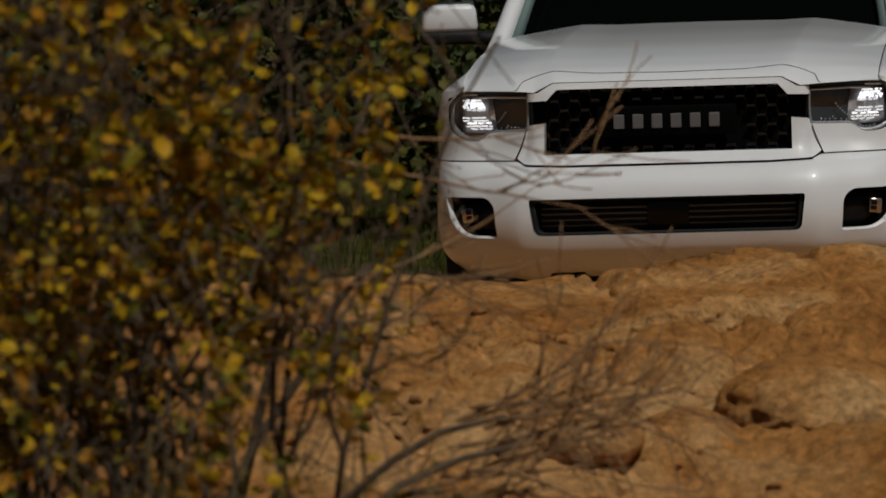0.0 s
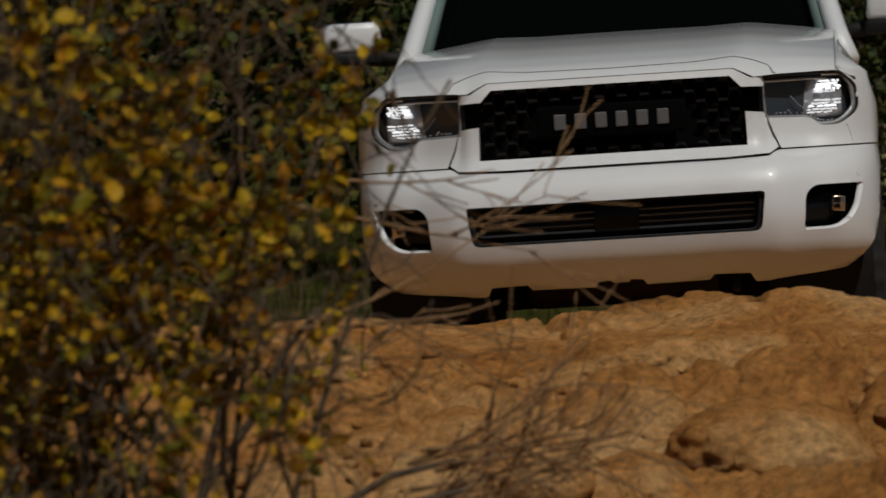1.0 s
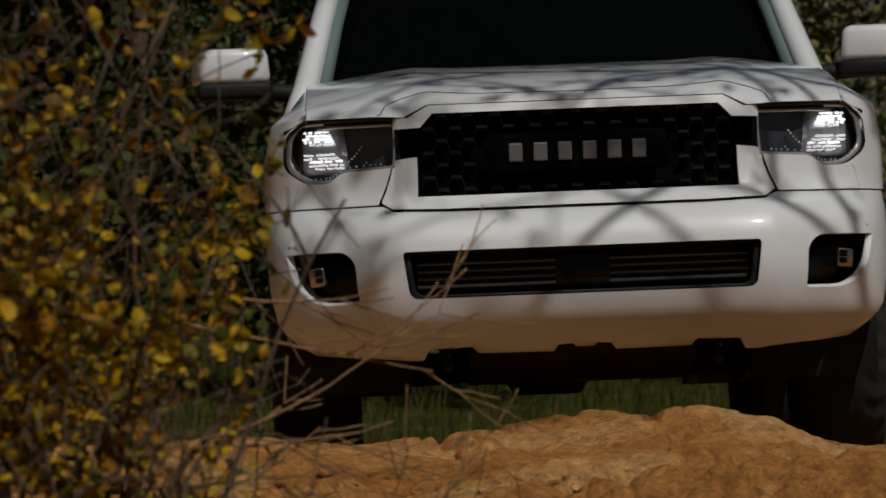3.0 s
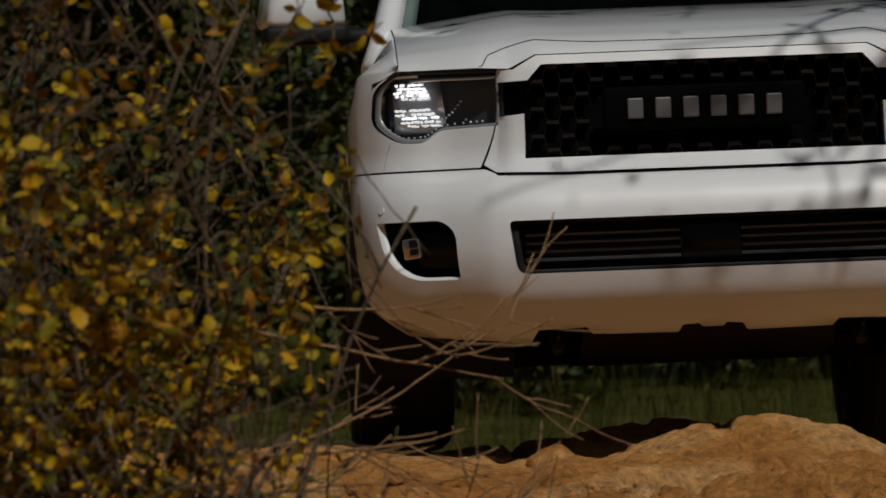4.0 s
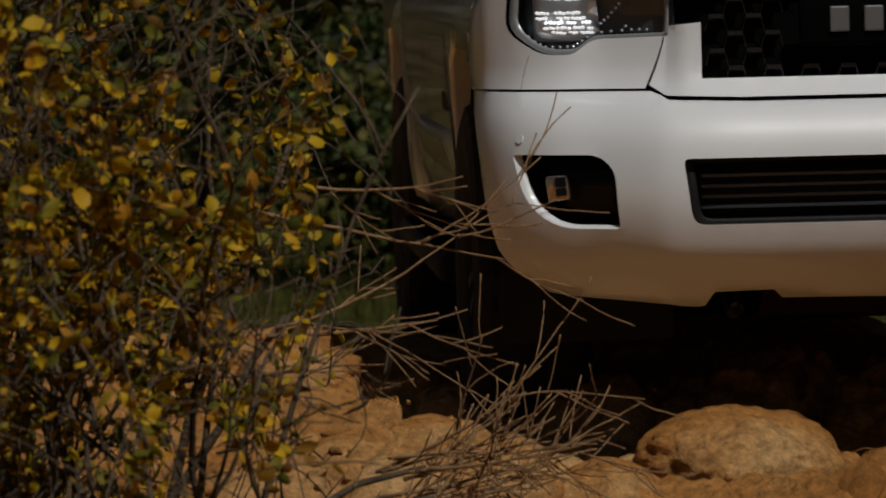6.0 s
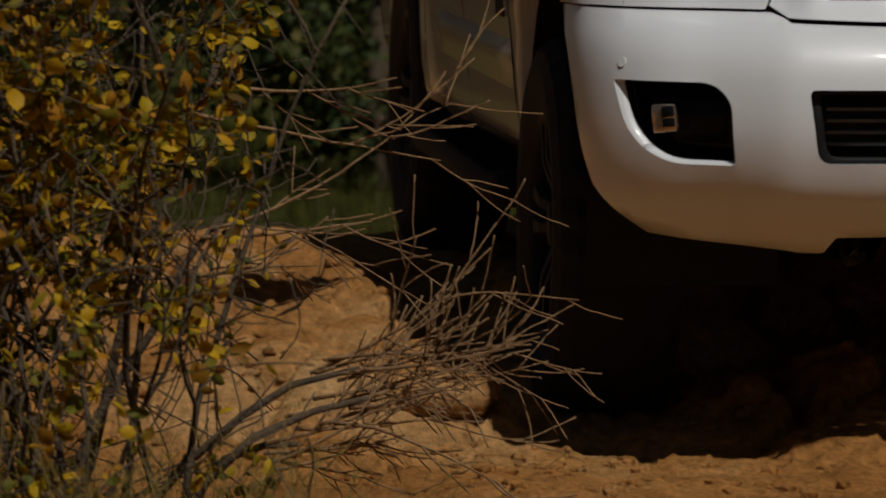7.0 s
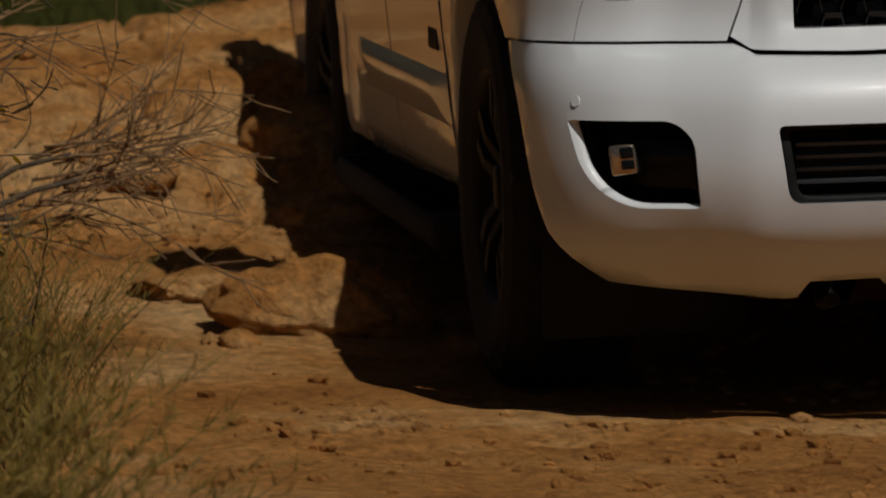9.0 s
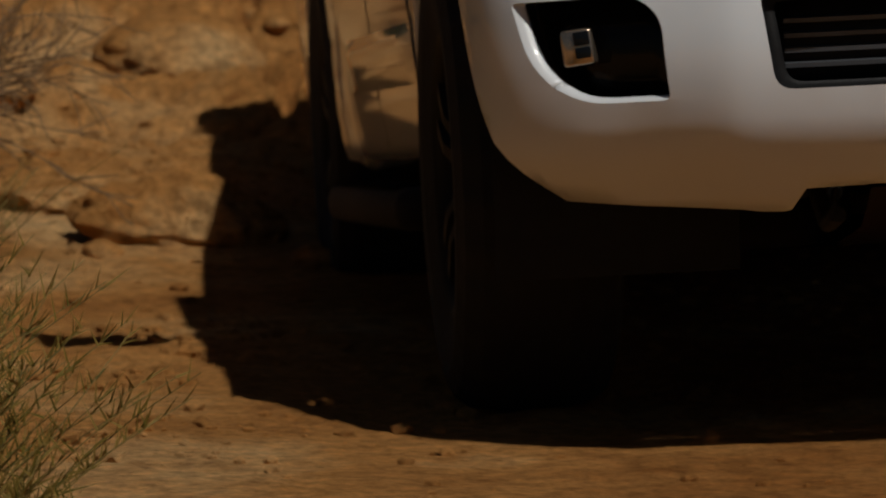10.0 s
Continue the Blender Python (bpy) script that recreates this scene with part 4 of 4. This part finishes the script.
# ---------------------------------------------------------------- plants
def leaf_quad(bm, p, size, rnd):
    """One bent leaf of six corners."""
    d = Vector((rnd.gauss(0, 1), rnd.gauss(0, 1), rnd.gauss(0, 0.8))).normalized()
    s = d.orthogonal().normalized()
    s.rotate(Matrix.Rotation(rnd.uniform(0, math.tau), 3, d))
    n = d.cross(s) * size * 0.15
    w = size * rnd.uniform(0.5, 0.8)
    a, b = p, p + d * size
    l1, r1 = p + d * size * 0.35 + s * w * 0.5, p + d * size * 0.35 - s * w * 0.5
    l2, r2 = p + d * size * 0.72 + s * w * 0.4, p + d * size * 0.72 - s * w * 0.4
    c0, c1 = p + d * size * 0.35 + n, p + d * size * 0.72 + n
    v = [bm.verts.new(q) for q in (a, l1, l2, b, r2, r1, c0, c1)]
    for f in ((0, 6, 1), (1, 6, 7, 2), (2, 7, 3), (3, 7, 4), (4, 7, 6, 5), (5, 6, 0)):
        bm.faces.new([v[i] for i in f])


def grow(rnd, start, way, length, radius, levels, out, bend=0.25, up=0.1, kids=5, fork=0.75):
    """Branches as (points, radii, level), side shoots included."""
    n = 7 + levels
    pts, p, d = [Vector(start)], Vector(start), Vector(way).normalized()
    for i in range(n):
        d = (d + Vector((rnd.gauss(0, bend), rnd.gauss(0, bend), rnd.gauss(0, bend) + up)) * 0.5).normalized()
        p = p + d * length / n
        pts.append(p.copy())
    out.append((pts, [radius * (1 - 0.7 * i / n) for i in range(n + 1)], levels))
    if levels:
        for k in range(kids):
            i = rnd.randint(1, n - 1)
            s = (pts[i + 1] - pts[i]).normalized()
            o = s.orthogonal()
            o.rotate(Matrix.Rotation(rnd.uniform(0, math.tau), 3, s))
            grow(rnd, pts[i].lerp(pts[i + 1], rnd.random()), s * 0.75 + o * rnd.uniform(0.66, 1.33) * fork, length * rnd.uniform(0.4, 0.65), radius * 0.55, levels - 1, out, bend, up, kids, fork)


def within_edge(p):
    """Whether a shoot ends on the shrub's side of the track's verge."""
    return p.x < lerp_table(p.z, [(0.4, 0.02), (0.8, 0.08), (0.93, 0.0), (1.1, 0.0), (1.25, 0.04), (1.8, 0.09)])


def build_bush(label, seed, base, stems, leaves, leaf_size, spread, leaf_from=0.0, keep=None):
    """A shrub: forking stems from one foot, and leaves along the outer shoots. stems: (way, length, kids)."""
    rnd = random.Random(seed)
    bush = tagged(new("bush"), label, "bush")
    bush.location = base
    found = []
    for way, length, kids in stems:
        off = Vector((rnd.uniform(-1, 1) * spread, rnd.uniform(-1, 1) * spread, 0))
        grow(rnd, off, way, length, 0.008, 3, found, 0.28, 0.06, kids)
    found = [f for f in found if f[2] >= 3 or within_edge(f[0][-1] + Vector(base)) and not (f[2] == 0 and f[0][0].z + base[2] > 1.1 and rnd.random() < 0.45)]
    bm = bmesh.new()
    for pts, rad, lev in found:
        if lev >= 3:
            tube(bm, pts, [max(r, 0.003) for r in rad], 6)
    part("stem", bm, M_BARK, bush)
    bm = bmesh.new()
    for pts, rad, lev in found:
        if lev < 3:
            tube(bm, pts, [max(r, 0.0016) for r in rad], 4)
    tagged(part("branchwork", bm, M_BARK, bush), kind="stuff")
    bm = bmesh.new()
    outer = [f for f in found if f[2] <= 1]
    lush = [0.02 + max(0, noise.noise((f[0][-1] + Vector(base)) * 3.3) + 0.22) ** 1.6 for f in outer]
    for pts, rad, lev in rnd.choices(outer, lush, k=leaves):
        i = rnd.randint(1, len(pts) - 2)
        p = pts[i].lerp(pts[i + 1], rnd.random())
        if keep and not keep(p + Vector(base)) and rnd.random() < 0.8:
            continue
        if p.z + base[2] > 1.05 and rnd.random() < (0.7 if p.x + base[0] < -0.22 else 0.25):
            continue
        leaf_quad(bm, p, leaf_size * rnd.uniform(0.6, 1.25), rnd)
    tagged(part("foliage", bm, M_LEAF, bush), kind="stuff")
    return bush


def gz(x, y):
    return float(ground_height(x, y))


def bush_leaves(p):
    """Leaves thin out low down and on the side of the track."""
    return p.x < lerp_table(p.z, [(0.3, -0.4), (0.6, -0.31), (0.75, -0.27), (0.9, -0.18), (1.0, -0.07), (1.2, 0.0), (1.8, 0.06)])


rnd = random.Random(3)
for seed, x, y, n, leaves in ((11, -0.33, 8.9, 8, 6000), (12, -0.69, 8.65, 7, 6000), (13, -1.05, 9.2, 7, 5400), (14, -0.48, 9.4, 6, 5000)):
    stems = [((rnd.uniform(-0.6, 0.10), rnd.uniform(-0.3, 0.3), 1.2), rnd.uniform(1.15, 1.7), 4) for _ in range(n)]
    build_bush("tangled grey-stemmed shrub with yellow autumn leaves", seed, (x, y, gz(x, y)), stems, leaves, 0.032, 0.18, keep=bush_leaves)


def build_spray(seed, foot, elbow, heading, count, length, label):
    """A bare branch that rises from its foot and fans out into dry twigs."""
    rnd = random.Random(seed)
    spray = tagged(new("dry_branch"), label, "branch")
    spray.location = foot
    e = Vector(elbow) - Vector(foot)
    bm = bmesh.new()
    tube(bm, [e * t + Vector((0, 0, 0.1 * math.sin(t * math.pi))) + Vector((rnd.gauss(0, 0.012), rnd.gauss(0, 0.012), 0)) for t in (0, 0.2, 0.4, 0.6, 0.8, 1)], [0.010, 0.010, 0.009, 0.008, 0.007, 0.005], 6)
    part("limb", bm, M_BARK, spray)
    fine = bmesh.new()
    for k in range(count):
        found = []
        way = Vector(heading) + Vector((rnd.gauss(0, 0.08), rnd.gauss(0, 0.15), rnd.gauss(0, 0.15)))
        grow(rnd, e * rnd.uniform(0.6, 1.0) + Vector((0, 0, 0.06 * rnd.random())), way, length * rnd.uniform(0.55, 1.05), 0.0042, 2, found, 0.13, 0.03, 3, 0.38)
        for pts, rad, lev in found:
            bm = bmesh.new() if lev else fine
            tube(bm, pts, [max(r, 0.0014) for r in rad], 5)
            if lev:
                part("twig", bm, M_TWIG, spray)
    tagged(part("shoot_tangle", fine, M_TWIG, spray), kind="stuff")
    return spray


for seed, x, y, leaves in ((15, -0.46, 8.45, 2300), (16, -0.72, 8.3, 2600)):
    stems = [((rnd.uniform(-0.7, 0.2), rnd.uniform(-0.4, 0.4), 1.0), rnd.uniform(0.6, 0.85), 4) for _ in range(7)]
    build_bush("low tangled shrub with yellow-green leaves", seed, (x, y, gz(x, y)), stems, leaves, 0.027, 0.14, keep=bush_leaves)

BARE = "bare dry tan twigs of a shrub reaching over the track"
build_spray(21, (-0.40, 9.95, gz(-0.40, 9.95)), (0.10, 9.9, 0.50), (1, -0.05, 0.34), 9, 0.40, BARE)
build_spray(22, (-0.35, 9.75, gz(-0.35, 9.75)), (0.12, 9.75, 0.46), (1, 0.0, 0.12), 7, 0.33, BARE)
build_spray(23, (-0.30, 10.0, gz(-0.30, 10.0)), (0.0, 9.95, 0.36), (1, 0.0, 0.06), 4, 0.30, BARE)
build_spray(24, (-0.45, 10.15, gz(-0.45, 10.15)), (-0.12, 10.1, 1.08), (1, 0.0, -0.3), 2, 0.5, BARE)
build_spray(25, (-0.5, 10.05, gz(-0.5, 10.05)), (-0.12, 10.0, 0.76), (1, 0.0, 0.05), 3, 0.40, BARE)


def build_grass(name, label, seed, x0, x1, y0, y1, count, height, material, test=None, width=0.004):
    rnd = random.Random(seed)
    xs, ys = [rnd.uniform(x0, x1) for _ in range(count)], [rnd.uniform(y0, y1) for _ in range(count)]
    zs = ground_height(np.array(xs), np.array(ys))
    bm = bmesh.new()
    for x, y, z in zip(xs, ys, zs):
        if test and not test(x, y, rnd):
            continue
        h = height * rnd.uniform(0.4, 1.1)
        a = rnd.uniform(0, math.tau)
        lean = Vector((math.cos(a), math.sin(a), 0)) * h * rnd.uniform(0.15, 0.7)
        s = Vector((rnd.gauss(0, 1), rnd.gauss(0, 1), 0)).normalized() * width
        p = Vector((x, y, z - 0.01))
        v = [bm.verts.new(q) for q in (p - s, p + s, p + lean * 0.35 + Vector((0, 0, h * 0.6)) + s * 0.7, p + lean * 0.35 + Vector((0, 0, h * 0.6)) - s * 0.7, p + lean + Vector((0, 0, h)))]
        bm.faces.new((v[0], v[1], v[2], v[3])), bm.faces.new((v[3], v[2], v[4]))
    return tagged(finish(name, bm, material), label, "grass", kind="stuff")


build_grass("dry_grass", "fine dry olive grass at the foot of the shrub", 31, -1.5, 0.22, 7.0, 10.2, 21000, 0.34, M_DRY, lambda x, y, r: r.random() < np.clip((0.16 - x - 0.22 * abs(y - 8.9)) * 1.6, 0, 1) * np.clip(0.55 + 3 * float(fbm(np.array(x * 4), np.array(y * 4), 2)), 0, 1), 0.0011)
build_grass("meadow_grass", "green and straw-coloured meadow grass behind the rocks", 32, -9, 12, 25, 48, 26000, 0.30, M_GREENGRASS)


def build_tree(label, seed, base, height, crown, leaves, leaf=0.11, foliage=None):
    rnd = random.Random(seed)
    tree = tagged(new("tree"), label, "tree")
    tree.location = base
    found = []
    grow(rnd, (0, 0, -0.2), (0, 0, 1), height * 0.8, height * 0.022, 0, found, 0.12, 0.2, 0)
    trunk = found[0]
    for k in range(16):
        i = rnd.randint(1, len(trunk[0]) - 1)
        a = rnd.uniform(0, math.tau)
        grow(rnd, trunk[0][i], (math.cos(a), math.sin(a), rnd.uniform(-0.1, 0.6)), crown * rnd.uniform(0.6, 1.0), height * 0.009, 1, found, 0.2, 0.1, 4)
    bm = bmesh.new()
    for pts, rad, lev in found:
        tube(bm, pts, rad, 6)
    part("trunk", bm, M_BARK, tree)
    bm = bmesh.new()
    limbs = found[1:]
    for _ in range(leaves):
        pts, rad, lev = rnd.choice(limbs)
        p = rnd.choice(pts[1:]) + Vector((rnd.gauss(0, 0.3), rnd.gauss(0, 0.3), rnd.gauss(0, 0.28))) * crown * 0.3
        if p.z < 0.05:
            p.z = rnd.uniform(0.05, 0.8)
        leaf_quad(bm, p, leaf * rnd.uniform(0.6, 1.3), rnd)
    tagged(part("crown", bm, foliage or M_DARKLEAF, tree), kind="stuff")
    return tree


def build_shade_tree():
    """A tree beside the track whose thin limb hangs over it and dapples what drives below."""
    rnd = random.Random(91)
    tree = tagged(new("tree"), "thin-leaved tree beside the track, dappling it with shade", "tree")
    x, y = 4.8, 15.2
    tree.location = (x, y, gz(x, y))
    found = []
    grow(rnd, (0, 0, -0.2), (0, 0, 1), 6.2, 0.11, 0, found, 0.10, 0.2, 0)
    for h in (4.4, 4.8, 5.3):
        grow(rnd, (0, 0, h), (-1, rnd.uniform(-0.15, 0.25), 0.02), 3.0, 0.035, 2, found, 0.14, 0.0, 5)
    bm = bmesh.new()
    for pts, rad, lev in found:
        tube(bm, pts, [max(r, 0.006) for r in rad], 5)
    part("trunk", bm, M_BARK, tree)
    bm = bmesh.new()
    for _ in range(520):
        pts, rad, lev = rnd.choice([f for f in found[1:] if f[2] < 2])
        leaf_quad(bm, rnd.choice(pts[1:]) + Vector((rnd.gauss(0, 0.06), rnd.gauss(0, 0.06), rnd.gauss(0, 0.06))), 0.07 * rnd.uniform(0.6, 1.3), rnd)
    tagged(part("crown", bm, M_DARKLEAF, tree), kind="stuff")
    return tree


build_shade_tree()
rnd = random.Random(9)
first = [build_tree("dark green broad tree at the meadow's edge", 40 + k, (0, 0, 0), 5.5, 2.1, 8500) for k in range(3)]
spots = [(-5.5, 40), (-3.2, 37), (-1.2, 42), (0.6, 38.5), (2.6, 43), (-4.6, 46), (4.4, 47), (-7.5, 42), (6.2, 52), (-2.2, 48), (1.6, 50), (7.5, 47), (9.5, 54), (-9.5, 48), (3.6, 55)] + [(-14 + 2.3 * k, 60 + 6 * ((k * 7) % 5) / 5) for k in range(14)]
# Trees on the right get the leaves with haze in their colour.
pale = build_tree("thin-leaved olive tree at the meadow's edge, haze put into its leaf colour", 47, (0, 0, 0), 5.0, 2.2, 6500, 0.085, M_HAZELEAF)
pale.matrix_basis = pose(3.7, 44, gz(3.7, 44), 0, 0, 30)
for k, (x, y) in enumerate(spots):
    m = pose(x, y, gz(x, y), 0, 0, rnd.uniform(0, 360))
    if k < 3:
        first[k].matrix_basis = m
    else:
        copy_thing(pale if x > 3.5 else first[k % 3], m)


def build_weed(seed, x, y, height, stems, spread, leaves=16):
    """A feathery weed: thin leaning stems with narrow leaves along them."""
    rnd = random.Random(seed)
    weed = tagged(new("weed"), "feathery olive-green weed with thin dry stems", "weed", "weeds beside the track")
    weed.location = (x, y, gz(x, y))
    bm, leafy = bmesh.new(), bmesh.new()
    for k in range(stems):
        a = rnd.uniform(0, math.tau)
        lean = rnd.uniform(0.1, 0.6)
        h = height * rnd.uniform(0.35, 0.95)
        p0 = Vector((rnd.uniform(-1.7, 1.7) * spread, rnd.uniform(-1.7, 1.7) * spread, -0.01))
        way = Vector((math.cos(a) * lean, math.sin(a) * lean, 1))
        pts = [p0 + way * h * t + Vector((math.cos(a), math.sin(a), -0.6)) * lean * h * 0.5 * t * t + Vector((rnd.gauss(0, 0.006), rnd.gauss(0, 0.006), 0)) for t in (0, 0.25, 0.5, 0.75, 1)]
        tube(bm, pts, [0.0016, 0.0014, 0.0012, 0.001, 0.0006], 3)
        for _ in range(leaves):
            i = rnd.randint(1, 3)
            p = pts[i].lerp(pts[i + 1], rnd.random())
            d = (way.normalized() + Vector((rnd.gauss(0, 0.6), rnd.gauss(0, 0.6), rnd.gauss(0, 0.3)))).normalized() * rnd.uniform(0.02, 0.05)
            w = d.orthogonal().normalized() * (0.0012 if leaves < 20 else 0.0022)
            leafy.faces.new([leafy.verts.new(q) for q in (p - w, p + w, p + d)])
    tagged(part("stalk", bm, M_DRY, weed), kind="stuff")
    tagged(part("foliage", leafy, M_WEED, weed), kind="stuff")
    return weed


for k, (x, y, h, n, w, leaves) in enumerate((
        (-0.04, 8.75, 0.52, 45, 0.06, 16), (-0.22, 8.55, 0.55, 50, 0.08, 16), (-0.05, 8.15, 0.44, 50, 0.08, 16), (-0.32, 7.9, 0.5, 55, 0.1, 16), (-0.5, 8.2, 0.52, 55, 0.1, 16), (-0.75, 8.4, 0.55, 55, 0.1, 16),
        (-0.15, 7.95, 0.58, 45, 0.1, 16), (-0.3, 7.7, 0.6, 60, 0.1, 16), (0.0, 8.35, 0.5, 32, 0.07, 16), (-0.2, 8.9, 0.62, 60, 0.1, 16),
        (-0.15, 4.6, 0.50, 110, 0.05, 26), (-0.26, 4.75, 0.56, 120, 0.06, 26), (-0.07, 5.0, 0.42, 90, 0.04, 26), (-0.20, 5.2, 0.50, 100, 0.06, 26), (-0.12, 4.3, 0.36, 80, 0.04, 24), (-0.34, 4.95, 0.60, 110, 0.06, 24))):
    build_weed(400 + k, x, y, h, n, w, leaves)


# ---------------------------------------------------------------- rocks
def rock_mesh(seed, sides=3, worn=False):
    rnd = random.Random(seed)
    off = Vector((rnd.uniform(0, 50), rnd.uniform(0, 50), rnd.uniform(0, 50)))
    bm = bmesh.new()
    bmesh.ops.create_icosphere(bm, subdivisions=sides, radius=1)
    cuts = [(Vector((rnd.gauss(0, 1), rnd.gauss(0, 1), rnd.gauss(0, 1))).normalized(), rnd.uniform(0.68, 0.93)) for _ in range(9)]
    rough = 0.55 if worn else 1
    for v in bm.verts:
        for n, d in () if worn else cuts:
            o = v.co.dot(n) - d
            if o > 0:
                v.co -= n * o * 0.9
        p = v.co.copy()
        v.co *= 1 + rough * (0.22 * noise.noise(p * 1.4 + off) + 0.11 * noise.noise(p * 4 + off)) + 0.05 * noise.noise(p * 11 + off)
    return bm


def build_rock(label, seed, x, y, sink, sx, sy, sz, turn=0, tilt=0, worn=False, roll=0):
    bm = rock_mesh(seed, 5 if sx > 0.12 else 3, worn)
    bmesh.ops.transform(bm, matrix=pose(0, 0, 0, tilt, roll, turn) @ Matrix.Diagonal((sx, sy, sz, 1)), verts=bm.verts)
    ob = finish("rock", bm, M_EARTH)
    ob.location = (x, y, gz(x, y) - sink)
    return tagged(ob, label, "rock")


EARTHY = "weathered orange boulder half buried in the ground"
for seed, x, y, sink, sx, sy, sz, turn, tilt in ((5, 0.86, 12.8, 0.045, 0.23, 0.30, 0.13, 8, 4), (2, 0.55, 12.55, 0.0, 0.115, 0.14, 0.09, 30, 6), (3, 0.56, 13.42, 0.0, 0.17, 0.22, 0.155, -12, 6),
                                               (4, -0.165, 14.05, 0.02, 0.14, 0.18, 0.09, 0, 0), (6, 0.99, 13.65, 0.02, 0.11, 0.14, 0.07, 50, 0), (7, 0.55, 15.9, 0.02, 0.085, 0.12, 0.075, 10, 0),
                                               (8, 0.28, 12.1, 0.03, 0.12, 0.16, 0.07, 70, 0), (9, 0.15, 13.0, 0.03, 0.13, 0.16, 0.08, 20, 0), (10, 1.35, 12.6, 0.03, 0.17, 0.2, 0.1, 40, 0), (14, -0.02, 12.5, 0.02, 0.10, 0.13, 0.07, 0, 0)):
    tagged(build_rock(EARTHY, seed, x, y, sink, sx, sy, sz, turn, tilt, True), group="boulders on the slope")
build_rock("pale tilted slab of broken rock beside the wheel track", 15, 0.665, 10.36, -0.042, 0.245, 0.13, 0.105, -6, 12, False, 8)
build_rock("flat shelf of pale rock at the foot of the bank", 21, 0.40, 10.78, -0.012, 0.15, 0.14, 0.048, 12, 4)
build_rock("rounded pale stone lying in the track", 16, 0.96, 10.02, 0.0, 0.065, 0.06, 0.045)
build_rock("small broken stone at the foot of the slab", 17, 0.475, 10.16, -0.005, 0.05, 0.05, 0.028, 20)
rnd = random.Random(77)
for k in range(46):
    x, y = rnd.uniform(-0.5, 2.9), rnd.uniform(10.0, 14.6)
    if abs(abs(x - lerp_table(y, TRACK)) - 0.86) < 0.2:
        continue
    r = rnd.uniform(0.02, 0.05)
    tagged(build_rock("small loose orange stone on the dry ground", 100 + k, x, y, r * 0.15, r * rnd.uniform(0.8, 1.4), r, r * rnd.uniform(0.5, 0.8), rnd.uniform(0, 360)), group="loose stones")


def build_pebbles():
    """Gravel, strewn in clusters over the track."""
    rnd = random.Random(5)
    kinds = []
    for k in range(6):
        b = rock_mesh(300 + k, 1)
        kinds.append(([v.co.copy() for v in b.verts], [[v.index for v in f.verts] for f in b.faces]))
        b.free()
    vs, fs = [], []
    xs, ys, rs = [], [], []
    while len(xs) < 9000:
        x, y = rnd.uniform(-1.3, 3.4), 5.4 + 9.5 * rnd.random() ** 1.3
        if rnd.random() < (1 if y > 8.6 else 0.4) * np.clip(0.35 + 2.2 * float(fbm(np.array(x * 1.5), np.array(y * 1.5), 3)), 0.06, 1):
            xs.append(x), ys.append(y), rs.append(0.003 + 0.02 * rnd.random() ** 3.5)
    zs = ground_height(np.array(xs), np.array(ys))
    for x, y, z, r in zip(xs, ys, zs, rs):
        co, fa = rnd.choice(kinds)
        m = pose(x, y, z + r * 0.2, 0, 0, rnd.uniform(0, 360)) @ Matrix.Diagonal((r * rnd.uniform(0.8, 1.5), r, r * 0.65, 1))
        n = len(vs)
        vs += [m @ c for c in co]
        fs += [[n + i for i in f] for f in fa]
    me = bpy.data.meshes.new("gravel")
    me.from_pydata(vs, [], fs)
    me.materials.append(M_EARTH)
    return tagged(new("gravel", me), "scattered orange gravel on the dry track", "gravel", kind="stuff")


build_pebbles()


# ---------------------------------------------------------------- movement
def motions():
    walk(car, [(t, pose(x, y, z, pitch, roll, yaw)) for t, x, y, z, yaw, pitch, roll in CAR_ROWS])
    times = [r[0] for r in CAR_ROWS]
    for sx, y, wheel in wheels:
        rows = []
        for k in range(41):
            t = k * 0.25
            px, py, pz, yaw, pitch, roll = [float(np.interp(t, times, [r[i] for r in CAR_ROWS])) for i in range(1, 7)]
            foot = pose(px, py, pz, pitch, roll, yaw) @ Vector((sx * 0.86, y, 0))
            lift = float(np.clip(gz(foot.x, foot.y) - foot.z, -0.07, 0.12))
            rows.append((t, pose(sx * 0.86, y, R_TYRE + lift, math.degrees((CAR_ROWS[0][2] - py) / R_TYRE), 0, 0)))
        walk(wheel, rows)


motions()
